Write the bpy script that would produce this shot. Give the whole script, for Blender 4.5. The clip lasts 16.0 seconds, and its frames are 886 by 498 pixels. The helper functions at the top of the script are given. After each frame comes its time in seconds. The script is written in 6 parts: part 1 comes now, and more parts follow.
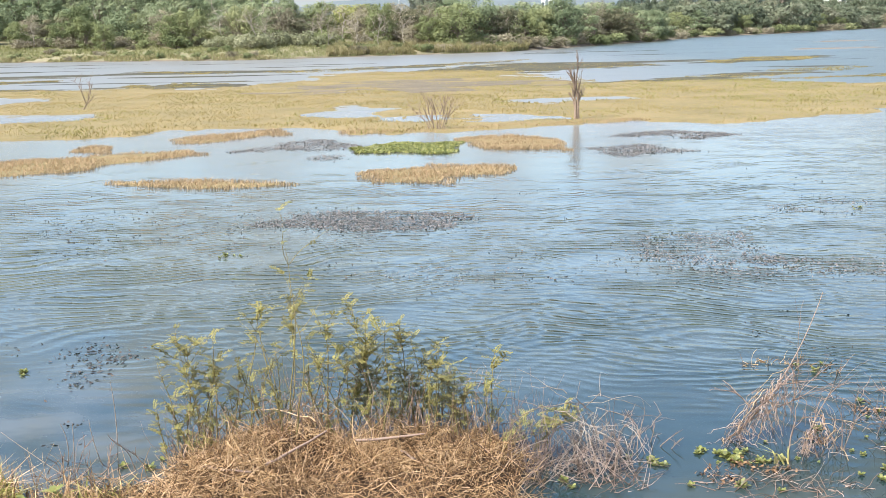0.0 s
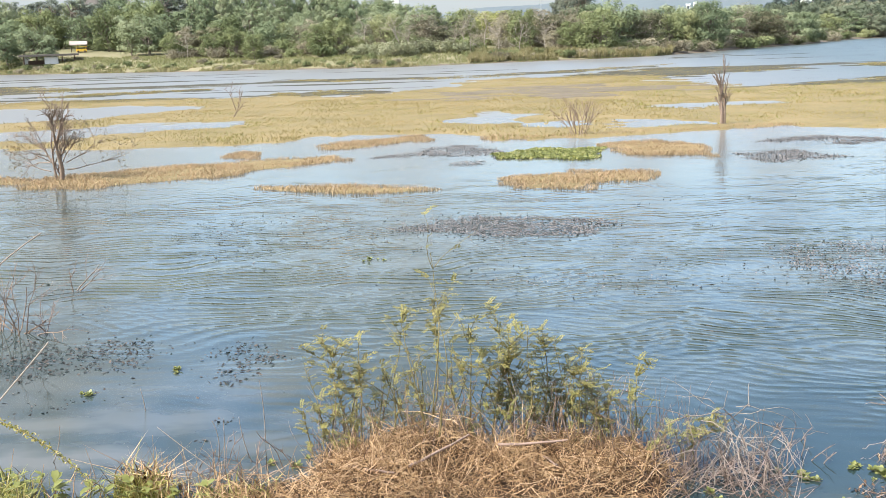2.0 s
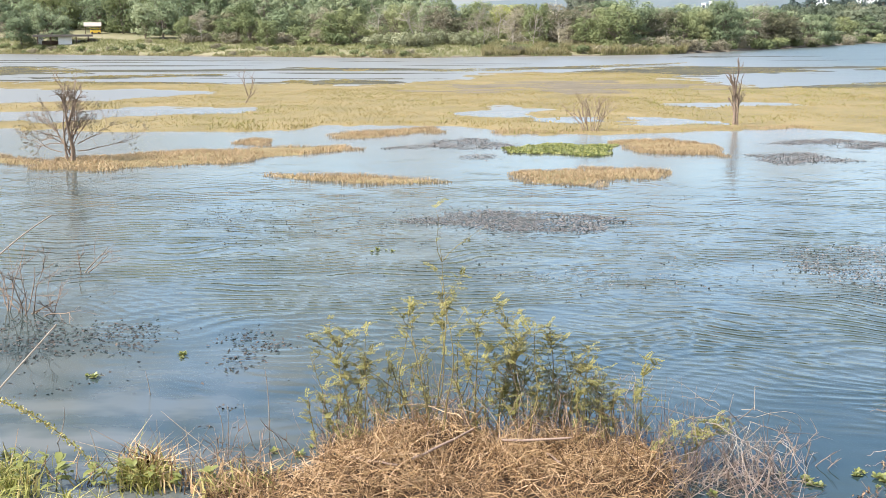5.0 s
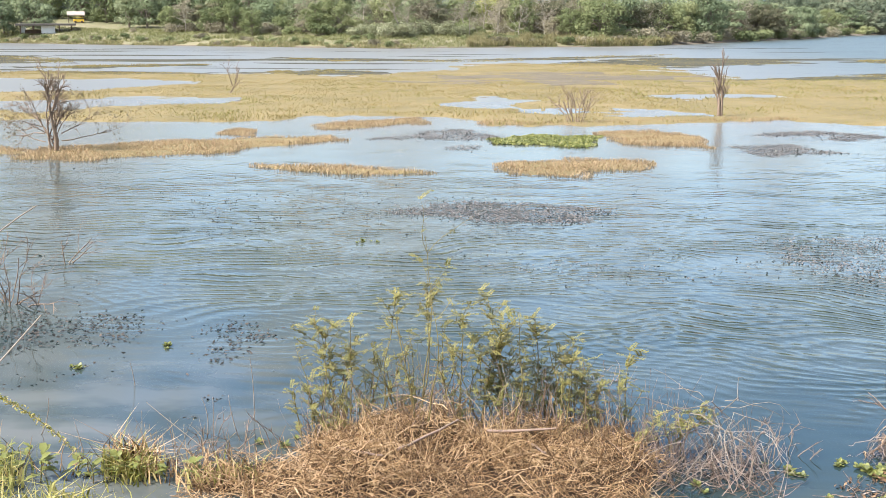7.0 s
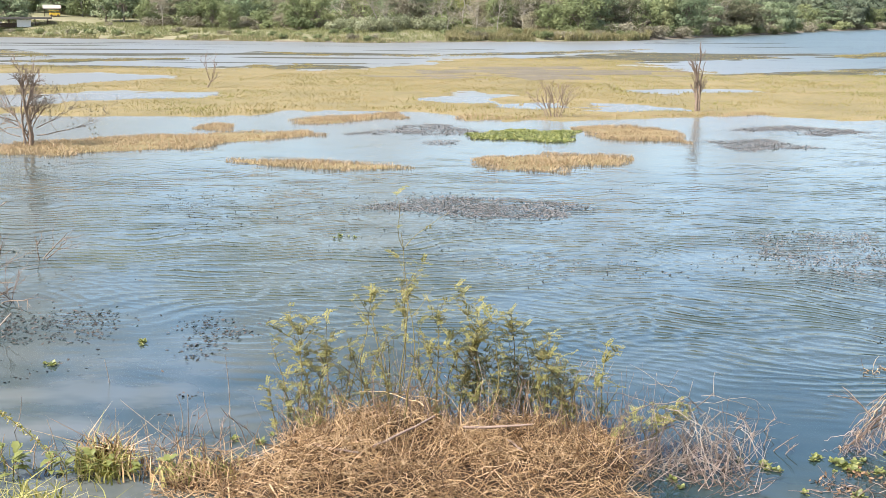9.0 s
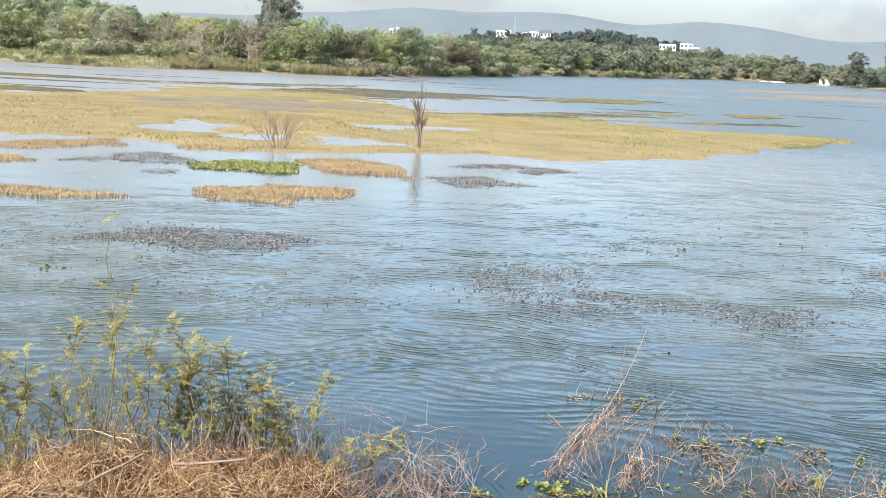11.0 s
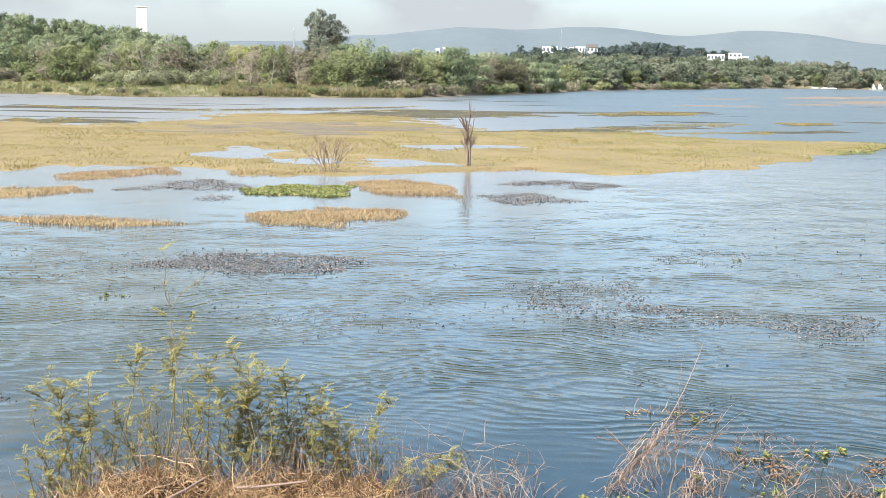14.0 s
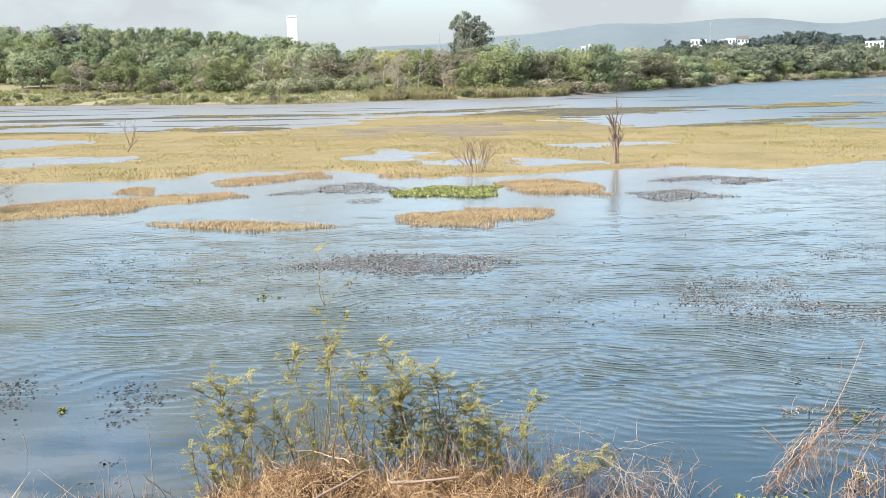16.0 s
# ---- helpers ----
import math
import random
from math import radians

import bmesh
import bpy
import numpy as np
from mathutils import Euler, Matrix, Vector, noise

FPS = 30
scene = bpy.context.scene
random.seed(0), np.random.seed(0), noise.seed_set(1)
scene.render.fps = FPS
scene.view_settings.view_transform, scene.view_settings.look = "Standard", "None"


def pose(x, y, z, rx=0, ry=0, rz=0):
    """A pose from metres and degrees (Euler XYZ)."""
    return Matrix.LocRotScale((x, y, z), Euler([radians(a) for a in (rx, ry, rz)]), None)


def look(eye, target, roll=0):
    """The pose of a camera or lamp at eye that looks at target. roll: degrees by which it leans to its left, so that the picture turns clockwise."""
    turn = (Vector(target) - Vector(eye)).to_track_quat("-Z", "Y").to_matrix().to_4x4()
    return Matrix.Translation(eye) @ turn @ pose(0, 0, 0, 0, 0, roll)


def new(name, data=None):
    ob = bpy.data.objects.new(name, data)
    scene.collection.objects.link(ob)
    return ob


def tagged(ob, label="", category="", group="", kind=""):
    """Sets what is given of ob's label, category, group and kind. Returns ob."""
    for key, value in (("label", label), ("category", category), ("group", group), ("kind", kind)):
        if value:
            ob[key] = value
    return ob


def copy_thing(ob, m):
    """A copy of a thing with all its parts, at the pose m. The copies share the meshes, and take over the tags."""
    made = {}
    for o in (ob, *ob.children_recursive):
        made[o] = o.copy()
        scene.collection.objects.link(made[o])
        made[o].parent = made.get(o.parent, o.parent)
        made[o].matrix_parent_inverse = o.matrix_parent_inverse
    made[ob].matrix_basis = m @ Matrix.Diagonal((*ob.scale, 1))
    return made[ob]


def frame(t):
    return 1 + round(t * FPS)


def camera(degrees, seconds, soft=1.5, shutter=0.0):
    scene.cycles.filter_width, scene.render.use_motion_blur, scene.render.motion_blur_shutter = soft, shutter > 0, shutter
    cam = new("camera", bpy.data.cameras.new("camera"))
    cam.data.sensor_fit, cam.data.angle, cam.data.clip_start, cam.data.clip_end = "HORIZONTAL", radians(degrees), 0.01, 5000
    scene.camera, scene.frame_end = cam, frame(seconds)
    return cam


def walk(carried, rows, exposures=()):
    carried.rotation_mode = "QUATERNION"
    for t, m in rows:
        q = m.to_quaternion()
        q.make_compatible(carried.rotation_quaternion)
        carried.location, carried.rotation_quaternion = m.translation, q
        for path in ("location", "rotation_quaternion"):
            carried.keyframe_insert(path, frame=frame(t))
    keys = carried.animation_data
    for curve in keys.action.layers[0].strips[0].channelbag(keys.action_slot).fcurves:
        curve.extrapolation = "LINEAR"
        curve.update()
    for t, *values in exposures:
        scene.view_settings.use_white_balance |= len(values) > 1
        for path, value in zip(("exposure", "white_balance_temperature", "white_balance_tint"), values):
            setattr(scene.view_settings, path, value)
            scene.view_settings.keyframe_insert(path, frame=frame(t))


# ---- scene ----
cam = camera(42.23, 16.0, soft=0.55)
# seconds, eye x, y, z, yaw, pitch, roll
PATH = [
    (0.0, 0.017, -0.037, 4.503, 0.000, -10.905, -1.184),
    (0.5, -0.001, -0.014, 4.503, 2.447, -11.023, -2.060),
    (1.0, -0.004, 0.000, 4.490, 3.798, -10.804, -2.188),
    (1.5, -0.027, -0.012, 4.491, 5.950, -10.422, -2.539),
    (2.0, -0.030, -0.034, 4.488, 7.071, -10.416, -1.937),
    (2.5, -0.046, -0.020, 4.496, 8.592, -10.613, -1.764),
    (3.0, -0.053, -0.027, 4.498, 8.631, -10.747, -0.936),
    (3.5, -0.048, -0.015, 4.502, 8.206, -10.627, -0.492),
    (6.0, -0.062, -0.012, 4.496, 6.925, -10.901, -0.087),
    (6.5, -0.055, -0.027, 4.506, 6.687, -10.857, 0.105),
    (7.0, -0.061, -0.028, 4.505, 6.678, -11.263, -0.001),
    (7.5, -0.055, -0.031, 4.505, 6.505, -11.454, 0.132),
    (8.0, -0.056, -0.030, 4.504, 6.302, -11.714, 0.183),
    (8.2, -0.050, -0.014, 4.508, 6.140, -11.666, 0.147),
    (10.3, 0.003, 0.057, 4.510, 1.011, -10.995, 0.831),
    (10.5, 0.043, 0.077, 4.497, -2.097, -10.149, 1.672),
    (11.0, 0.050, 0.061, 4.491, -8.241, -9.518, 3.118),
    (11.5, 0.065, 0.049, 4.484, -11.402, -9.510, 3.252),
    (12.0, 0.064, 0.023, 4.488, -11.868, -9.805, 2.934),
    (12.5, 0.046, 0.015, 4.494, -11.629, -8.970, 2.443),
    (13.0, 0.050, 0.026, 4.493, -9.374, -9.386, 1.957),
    (13.5, 0.049, 0.038, 4.499, -7.513, -9.173, 1.411),
    (14.0, 0.043, 0.024, 4.499, -5.559, -8.681, 1.021),
    (14.5, 0.046, 0.025, 4.498, -3.547, -8.726, 0.428),
    (15.0, 0.033, -0.002, 4.500, -2.347, -9.430, -0.045),
    (15.5, 0.036, -0.038, 4.504, -0.108, -9.515, -0.491),
    (16.0, 0.040, -0.041, 4.486, 1.915, -8.676, -1.005),
]


def eye_pose(x, y, z, yaw, pitch, roll):
    """Pan about z, tilt, then lean about the line of sight."""
    return pose(x, y, z, 0, 0, yaw) @ pose(0, 0, 0, 90 + pitch) @ pose(0, 0, 0, 0, 0, roll)


walk(cam, [(t, eye_pose(*row)) for t, *row in PATH], [(0.0, 1.42, 6130.0, 8.5), (16.0, 1.42, 6130.0, 8.5)])

# ---------------- world and sun ----------------
SUN_AZ, SUN_EL = -128.0, 48.0          # degrees from straight ahead, clockwise; height
world = bpy.data.worlds.new("world")
scene.world = world
world.use_nodes = True
wn, wl = world.node_tree.nodes, world.node_tree.links
wn.clear()
sky = wn.new("ShaderNodeTexSky")
sky.sky_type, sky.sun_disc = "NISHITA", False
sky.sun_elevation, sky.sun_rotation = radians(SUN_EL), radians(SUN_AZ)
sky.air_density, sky.dust_density, sky.ozone_density = 1.0, 1.8, 1.0
coord = wn.new("ShaderNodeTexCoord")
stretch = wn.new("ShaderNodeMapping")
stretch.inputs["Scale"].default_value = (1.6, 1.6, 2.8)
stretch.inputs["Location"].default_value = (0.9, 0.2, 0.75)
cloud_noise = wn.new("ShaderNodeTexNoise")
cloud_noise.inputs["Scale"].default_value, cloud_noise.inputs["Detail"].default_value = 3.2, 6.0
cloud_ramp = wn.new("ShaderNodeValToRGB")
cloud_ramp.color_ramp.elements[0].position, cloud_ramp.color_ramp.elements[1].position = 0.45, 0.57
cloud_mix = wn.new("ShaderNodeMixRGB")
cloud_mix.inputs["Color2"].default_value = (1.85, 1.86, 1.86, 1)
wl.new(coord.outputs["Generated"], stretch.inputs["Vector"])
wl.new(stretch.outputs["Vector"], cloud_noise.inputs["Vector"])
wl.new(cloud_noise.outputs["Fac"], cloud_ramp.inputs["Fac"])
split = wn.new("ShaderNodeSeparateXYZ")
haze = wn.new("ShaderNodeMapRange")
haze.inputs["From Min"].default_value, haze.inputs["From Max"].default_value = 0.03, 0.2
haze.inputs["To Min"].default_value, haze.inputs["To Max"].default_value = 0.9, 0.0
haze_mix = wn.new("ShaderNodeMixRGB")
haze_mix.inputs["Color2"].default_value = (1.62, 1.7, 1.72, 1)
wl.new(coord.outputs["Generated"], split.inputs["Vector"])
wl.new(split.outputs["Z"], haze.inputs["Value"])
wl.new(cloud_ramp.outputs["Color"], cloud_mix.inputs["Fac"])
wl.new(sky.outputs["Color"], cloud_mix.inputs["Color1"])
wl.new(haze.outputs["Result"], haze_mix.inputs["Fac"])
wl.new(cloud_mix.outputs["Color"], haze_mix.inputs["Color1"])
back = wn.new("ShaderNodeBackground")
back.inputs["Strength"].default_value = 0.15
out = wn.new("ShaderNodeOutputWorld")
wl.new(haze_mix.outputs["Color"], back.inputs["Color"])
wl.new(back.outputs["Background"], out.inputs["Surface"])

sun = new("sun", bpy.data.lights.new("sun", "SUN"))
sun.data.energy, sun.data.angle, sun.data.color = 3.3, radians(0.6), (1.0, 0.94, 0.84)
_az, _el = radians(SUN_AZ), radians(SUN_EL)
SUN_FROM = Vector((math.sin(_az) * math.cos(_el), math.cos(_az) * math.cos(_el), math.sin(_el)))
sun.matrix_world = look(SUN_FROM * 50, (0, 0, 0))


# ---------------- materials ----------------
def material(name, colours, rough=0.8, noise=6.0, bump=0.0, island=0.0, each=0.0, metal=0.0, through_light=0.0, fine=0.0):
    """Colours spread by noise, by island and by object; bump and a second, finer grain."""
    m = bpy.data.materials.new(name)
    m.use_nodes = True
    n, l = m.node_tree.nodes, m.node_tree.links
    bsdf = n["Principled BSDF"]
    bsdf.inputs["Roughness"].default_value, bsdf.inputs["Metallic"].default_value = rough, metal
    bsdf.inputs["Specular IOR Level"].default_value = 0.5 if rough < 0.6 else 0.2
    tc = n.new("ShaderNodeTexCoord")
    tex = n.new("ShaderNodeTexNoise")
    tex.inputs["Scale"].default_value, tex.inputs["Detail"].default_value = noise, 6.0
    l.new(tc.outputs["Object"], tex.inputs["Vector"])
    value = tex.outputs["Fac"]

    def mixed(a, b, amount):
        mx = n.new("ShaderNodeMix")
        mx.inputs["Factor"].default_value = amount
        l.new(a, mx.inputs["A"])
        l.new(b, mx.inputs["B"])
        return mx.outputs["Result"]
    if fine:
        t2 = n.new("ShaderNodeTexNoise")
        t2.inputs["Scale"].default_value, t2.inputs["Detail"].default_value = noise * 11, 3.0
        l.new(tc.outputs["Object"], t2.inputs["Vector"])
        value = mixed(value, t2.outputs["Fac"], fine)
    if island:
        value = mixed(value, n.new("ShaderNodeNewGeometry").outputs["Random Per Island"], island)
    if each:
        value = mixed(value, n.new("ShaderNodeObjectInfo").outputs["Random"], each)
    ramp = n.new("ShaderNodeValToRGB")
    els = ramp.color_ramp.elements
    while len(els) < len(colours):
        els.new(0.5)
    lo, hi = (0.22, 0.78) if not (island or each) else (0.12, 0.88)
    for i, c in enumerate(colours):
        els[i].position = lo + (hi - lo) * i / max(1, len(colours) - 1)
        els[i].color = (*c, 1)
    l.new(value, ramp.inputs["Fac"])
    l.new(ramp.outputs["Color"], bsdf.inputs["Base Color"])
    if bump:
        b = n.new("ShaderNodeBump")
        b.inputs["Strength"].default_value, b.inputs["Distance"].default_value = bump, 0.02
        l.new(tex.outputs["Fac"], b.inputs["Height"])
        l.new(b.outputs["Normal"], bsdf.inputs["Normal"])
    if through_light:
        tr, mx = n.new("ShaderNodeBsdfTranslucent"), n.new("ShaderNodeMixShader")
        mx.inputs["Fac"].default_value = through_light
        l.new(ramp.outputs["Color"], tr.inputs["Color"])
        l.new(bsdf.outputs["BSDF"], mx.inputs[1])
        l.new(tr.outputs["BSDF"], mx.inputs[2])
        l.new(mx.outputs["Shader"], n["Material Output"].inputs["Surface"])
    return m


RIPPLE = 1.0                            # height of the wind ripples, by the whole


def water_material():
    m = bpy.data.materials.new("lake_water")
    m.use_nodes = True
    n, l = m.node_tree.nodes, m.node_tree.links
    bsdf = n["Principled BSDF"]
    bsdf.inputs["IOR"].default_value = 1.33
    tc = n.new("ShaderNodeTexCoord")

    def noise_of(scale, sx, sy, turn=0.0, detail=3.0, distortion=0.0):
        mp = n.new("ShaderNodeMapping")
        mp.inputs["Scale"].default_value = (sx, sy, 1)
        mp.inputs["Rotation"].default_value = (0, 0, radians(turn))
        t = n.new("ShaderNodeTexNoise")
        t.inputs["Scale"].default_value, t.inputs["Detail"].default_value = scale, detail
        t.inputs["Distortion"].default_value = distortion
        l.new(tc.outputs["Object"], mp.inputs["Vector"])
        l.new(mp.outputs["Vector"], t.inputs["Vector"])
        return t.outputs["Fac"]

    def maths(op, a, b):
        k = n.new("ShaderNodeMath")
        k.operation = op
        for i, q in enumerate((a, b)):
            if isinstance(q, (int, float)):
                k.inputs[i].default_value = q
            else:
                l.new(q, k.inputs[i])
        return k.outputs[0]
    # body colour, sky reflection painted in: dark by the bank, greyer further out
    def ranged(source, lo, hi, out_lo, out_hi=1.0):
        g = n.new("ShaderNodeMapRange")
        g.inputs["From Min"].default_value, g.inputs["From Max"].default_value = lo, hi
        g.inputs["To Min"].default_value, g.inputs["To Max"].default_value = out_lo, out_hi
        l.new(source, g.inputs["Value"])
        return g.outputs["Result"]
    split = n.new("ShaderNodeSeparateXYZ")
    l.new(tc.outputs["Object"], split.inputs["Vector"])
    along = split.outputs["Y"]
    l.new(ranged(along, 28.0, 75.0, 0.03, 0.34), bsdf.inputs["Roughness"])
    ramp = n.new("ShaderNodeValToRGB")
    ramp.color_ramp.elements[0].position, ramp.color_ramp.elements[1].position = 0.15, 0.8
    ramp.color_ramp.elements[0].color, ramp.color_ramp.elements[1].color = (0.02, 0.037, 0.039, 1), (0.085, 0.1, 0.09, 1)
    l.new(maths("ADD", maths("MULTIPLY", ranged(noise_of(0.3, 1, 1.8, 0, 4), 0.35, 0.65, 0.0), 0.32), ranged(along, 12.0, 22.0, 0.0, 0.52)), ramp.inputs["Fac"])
    # silt by the bank; marsh pools and beyond paled as reflected sky
    silt_and_sheen = n.new("ShaderNodeMixRGB")
    silt_and_sheen.inputs["Color2"].default_value = (0.19, 0.185, 0.172, 1)
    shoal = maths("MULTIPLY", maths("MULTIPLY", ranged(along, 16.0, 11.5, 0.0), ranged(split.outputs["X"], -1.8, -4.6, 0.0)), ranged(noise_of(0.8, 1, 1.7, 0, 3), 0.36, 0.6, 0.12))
    l.new(maths("MAXIMUM", maths("MULTIPLY", shoal, 0.55), maths("MULTIPLY", ranged(along, 32.0, 56.0, 0.0), ranged(split.outputs["X"], 36.0, 10.0, 0.0))), silt_and_sheen.inputs["Fac"])
    l.new(ramp.outputs["Color"], silt_and_sheen.inputs["Color1"])
    l.new(silt_and_sheen.outputs["Color"], bsdf.inputs["Base Color"])
    # wind ripples in metres: wide arcs near the bank, longer crests across the view further out
    def wave_of(place, heading, length, distortion, feature, squash=1.0):
        """Crests of a wavelength, bent over a feature size, sharpened to narrow ridges."""
        wave = n.new("ShaderNodeTexWave")
        wave.wave_type, wave.bands_direction, wave.wave_profile = "BANDS", "Y", "SIN"
        wave.inputs["Scale"].default_value, wave.inputs["Distortion"].default_value = 0.314 / length, distortion
        wave.inputs["Detail"].default_value, wave.inputs["Detail Scale"].default_value = 0.4, length / 0.314 / feature
        mp = n.new("ShaderNodeMapping")
        mp.inputs["Location"].default_value = (-place[0] * squash, -place[1], 0)
        mp.inputs["Rotation"].default_value = (0, 0, radians(heading))
        mp.inputs["Scale"].default_value = (squash, 1, 1)
        l.new(tc.outputs["Object"], mp.inputs["Vector"])
        l.new(mp.outputs["Vector"], wave.inputs["Vector"])
        return maths("POWER", wave.outputs["Fac"], 1.5)

    def gate(scale, sx, sy, turn, lo, hi, floor):
        return ranged(noise_of(scale, sx, sy, turn, 2), lo, hi, floor)
    near_by = ranged(along, 22.0, 30.0, 1.0, 0.0)
    where = maths("ADD", split.outputs["X"], maths("MULTIPLY", maths("SUBTRACT", noise_of(0.3, 1, 1, 0, 2), 0.5), 10.0))
    right = ranged(where, 0.3, 2.6, 0.0)
    left = maths("SUBTRACT", 1.0, right)
    one = maths("MULTIPLY", maths("MULTIPLY", wave_of((6.0, 27.0), 16, 0.36, 20.0, 2.2), right), maths("MULTIPLY", near_by, gate(0.4, 1, 1, 10, 0.36, 0.6, 0.12)))
    two = maths("MULTIPLY", maths("MULTIPLY", wave_of((-5.0, 29.0), -16, 0.4, 20.0, 2.4), left), maths("MULTIPLY", near_by, gate(0.4, 1, 1, 70, 0.36, 0.6, 0.12)))
    three = maths("MULTIPLY", wave_of((0, 0), -7, 0.55, 16.0, 1.2, 0.9), maths("MULTIPLY", gate(0.3, 1, 1, 40, 0.38, 0.6, 0.1), ranged(along, 17.0, 27.0, 0.2)))
    four = maths("MULTIPLY", wave_of((3, 1), -3, 0.8, 18.0, 1.3, 0.9), maths("MULTIPLY", gate(0.2, 1, 1, 15, 0.36, 0.6, 0.15), ranged(along, 24.0, 40.0, 0.0)))
    five = maths("MULTIPLY", wave_of((1, 2), 24, 0.24, 14.0, 1.5), maths("MULTIPLY", ranged(along, 22.0, 16.0, 0.0), gate(0.5, 1, 1, 30, 0.38, 0.6, 0.15)))
    small = noise_of(5.0, 0.7, 1.8, 7, 2, 0.5)
    chop = noise_of(1.5, 0.6, 1.7, -6, 3, 1.2)
    height = maths("ADD", maths("ADD", maths("MULTIPLY", one, RIPPLE * 0.017), maths("MULTIPLY", two, RIPPLE * 0.018)),
                   maths("ADD", maths("ADD", maths("MULTIPLY", three, RIPPLE * 0.014), maths("ADD", maths("MULTIPLY", four, RIPPLE * 0.026), maths("MULTIPLY", five, RIPPLE * 0.008))), maths("ADD", maths("MULTIPLY", small, RIPPLE * 0.005), maths("MULTIPLY", chop, RIPPLE * 0.016))))
    # sheltered behind the bank's plants; slick streaks beyond the marsh
    lee = maths("ADD", along, maths("ADD", maths("MULTIPLY", maths("MINIMUM", split.outputs["X"], 0.0), 0.45), maths("MULTIPLY", maths("MAXIMUM", maths("SUBTRACT", split.outputs["X"], 3.5), 0.0), 0.8)))
    height = maths("MULTIPLY", height, ranged(lee, 12.4, 16.5, 0.06))
    height = maths("MULTIPLY", height, maths("SUBTRACT", 1.0, maths("MULTIPLY", ranged(along, 27.0, 37.0, 0.0, 0.88), ranged(split.outputs["X"], 26.0, 4.0, 0.0))))
    slick = maths("MAXIMUM", ranged(along, 66.0, 84.0, 1.0, 0.0), gate(0.035, 0.35, 2.6, 4, 0.4, 0.6, 0.4))
    height = maths("MULTIPLY", height, slick)
    b = n.new("ShaderNodeBump")
    b.inputs["Strength"].default_value, b.inputs["Distance"].default_value = 1.0, 1.0
    l.new(height, b.inputs["Height"])
    l.new(b.outputs["Normal"], bsdf.inputs["Normal"])
    return m


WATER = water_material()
MUD = material("wet_earth", [(0.09, 0.07, 0.05), (0.165, 0.135, 0.1), (0.22, 0.18, 0.135)], 0.9, 0.8, 0.5, fine=0.4)
SHORE_GRASS = material("shore_turf", [(0.13, 0.13, 0.06), (0.21, 0.19, 0.105), (0.32, 0.265, 0.18)], 0.95, 0.06, 0.3, fine=0.45)
MARSH_BED = material("marsh_bed", [(0.14, 0.112, 0.056), (0.22, 0.172, 0.082), (0.3, 0.22, 0.115)], 0.95, 0.25, 0.4, fine=0.4)
MUDFLAT = material("mudflat", [(0.085, 0.07, 0.048), (0.16, 0.13, 0.09), (0.23, 0.18, 0.125)], 0.9, 0.4, 0.5, fine=0.4)
MARSH_BLADE = material("marsh_grass", [(0.185, 0.165, 0.062), (0.275, 0.228, 0.086), (0.355, 0.275, 0.115), (0.42, 0.285, 0.15)], 0.8, 0.16, island=0.3, through_light=0.25)
FRESH_BLADE = material("fresh_marsh_grass", [(0.15, 0.16, 0.045), (0.25, 0.24, 0.07), (0.34, 0.305, 0.1)], 0.8, 0.2, island=0.3, through_light=0.25)
GOLD_BLADE = material("dry_reed", [(0.2, 0.145, 0.08), (0.36, 0.26, 0.145), (0.48, 0.335, 0.21), (0.3, 0.26, 0.12)], 0.8, 0.3, island=0.6, through_light=0.2)
GREEN_LEAF = material("water_leaf", [(0.075, 0.095, 0.025), (0.2, 0.215, 0.055), (0.4, 0.37, 0.125)], 0.45, 2.0, island=0.7, through_light=0.3)
LITTER = material("floating_litter", [(0.065, 0.058, 0.055), (0.15, 0.136, 0.126), (0.23, 0.204, 0.19)], 0.95, 2.0, island=0.8)
STRAW = material("straw", [(0.065, 0.037, 0.02), (0.27, 0.16, 0.08), (0.53, 0.35, 0.185), (0.72, 0.51, 0.315)], 0.75, 2.0, island=0.75, through_light=0.1)
TWIG = material("dead_twig", [(0.10, 0.07, 0.055), (0.25, 0.175, 0.135), (0.46, 0.345, 0.285)], 0.85, 3.0, island=0.7)
BARK = material("dead_bark", [(0.11, 0.08, 0.06), (0.24, 0.175, 0.13), (0.38, 0.3, 0.235)], 0.9, 9.0, 0.6, island=0.3)
FERN_LEAF = material("pinnate_leaf", [(0.145, 0.152, 0.053), (0.3, 0.275, 0.095), (0.47, 0.375, 0.165)], 0.6, 2.5, island=0.5, through_light=0.35)
WET_LEAF = material("wet_leaf", [(0.014, 0.014, 0.012), (0.04, 0.035, 0.03), (0.13, 0.1, 0.08)], 0.6, 2.0, island=0.8)
GREEN_STEM = material("green_stem", [(0.13, 0.11, 0.05), (0.3, 0.24, 0.1)], 0.7, 5.0, island=0.5)
BRIGHT_GRASS = material("bright_grass", [(0.14, 0.15, 0.035), (0.32, 0.315, 0.08), (0.54, 0.47, 0.18), (0.62, 0.47, 0.23)], 0.6, 2.0, island=0.6, through_light=0.35)
TRUNK = material("tree_bark", [(0.12, 0.095, 0.075), (0.28, 0.235, 0.19)], 0.9, 2.0, 0.5, each=0.3)
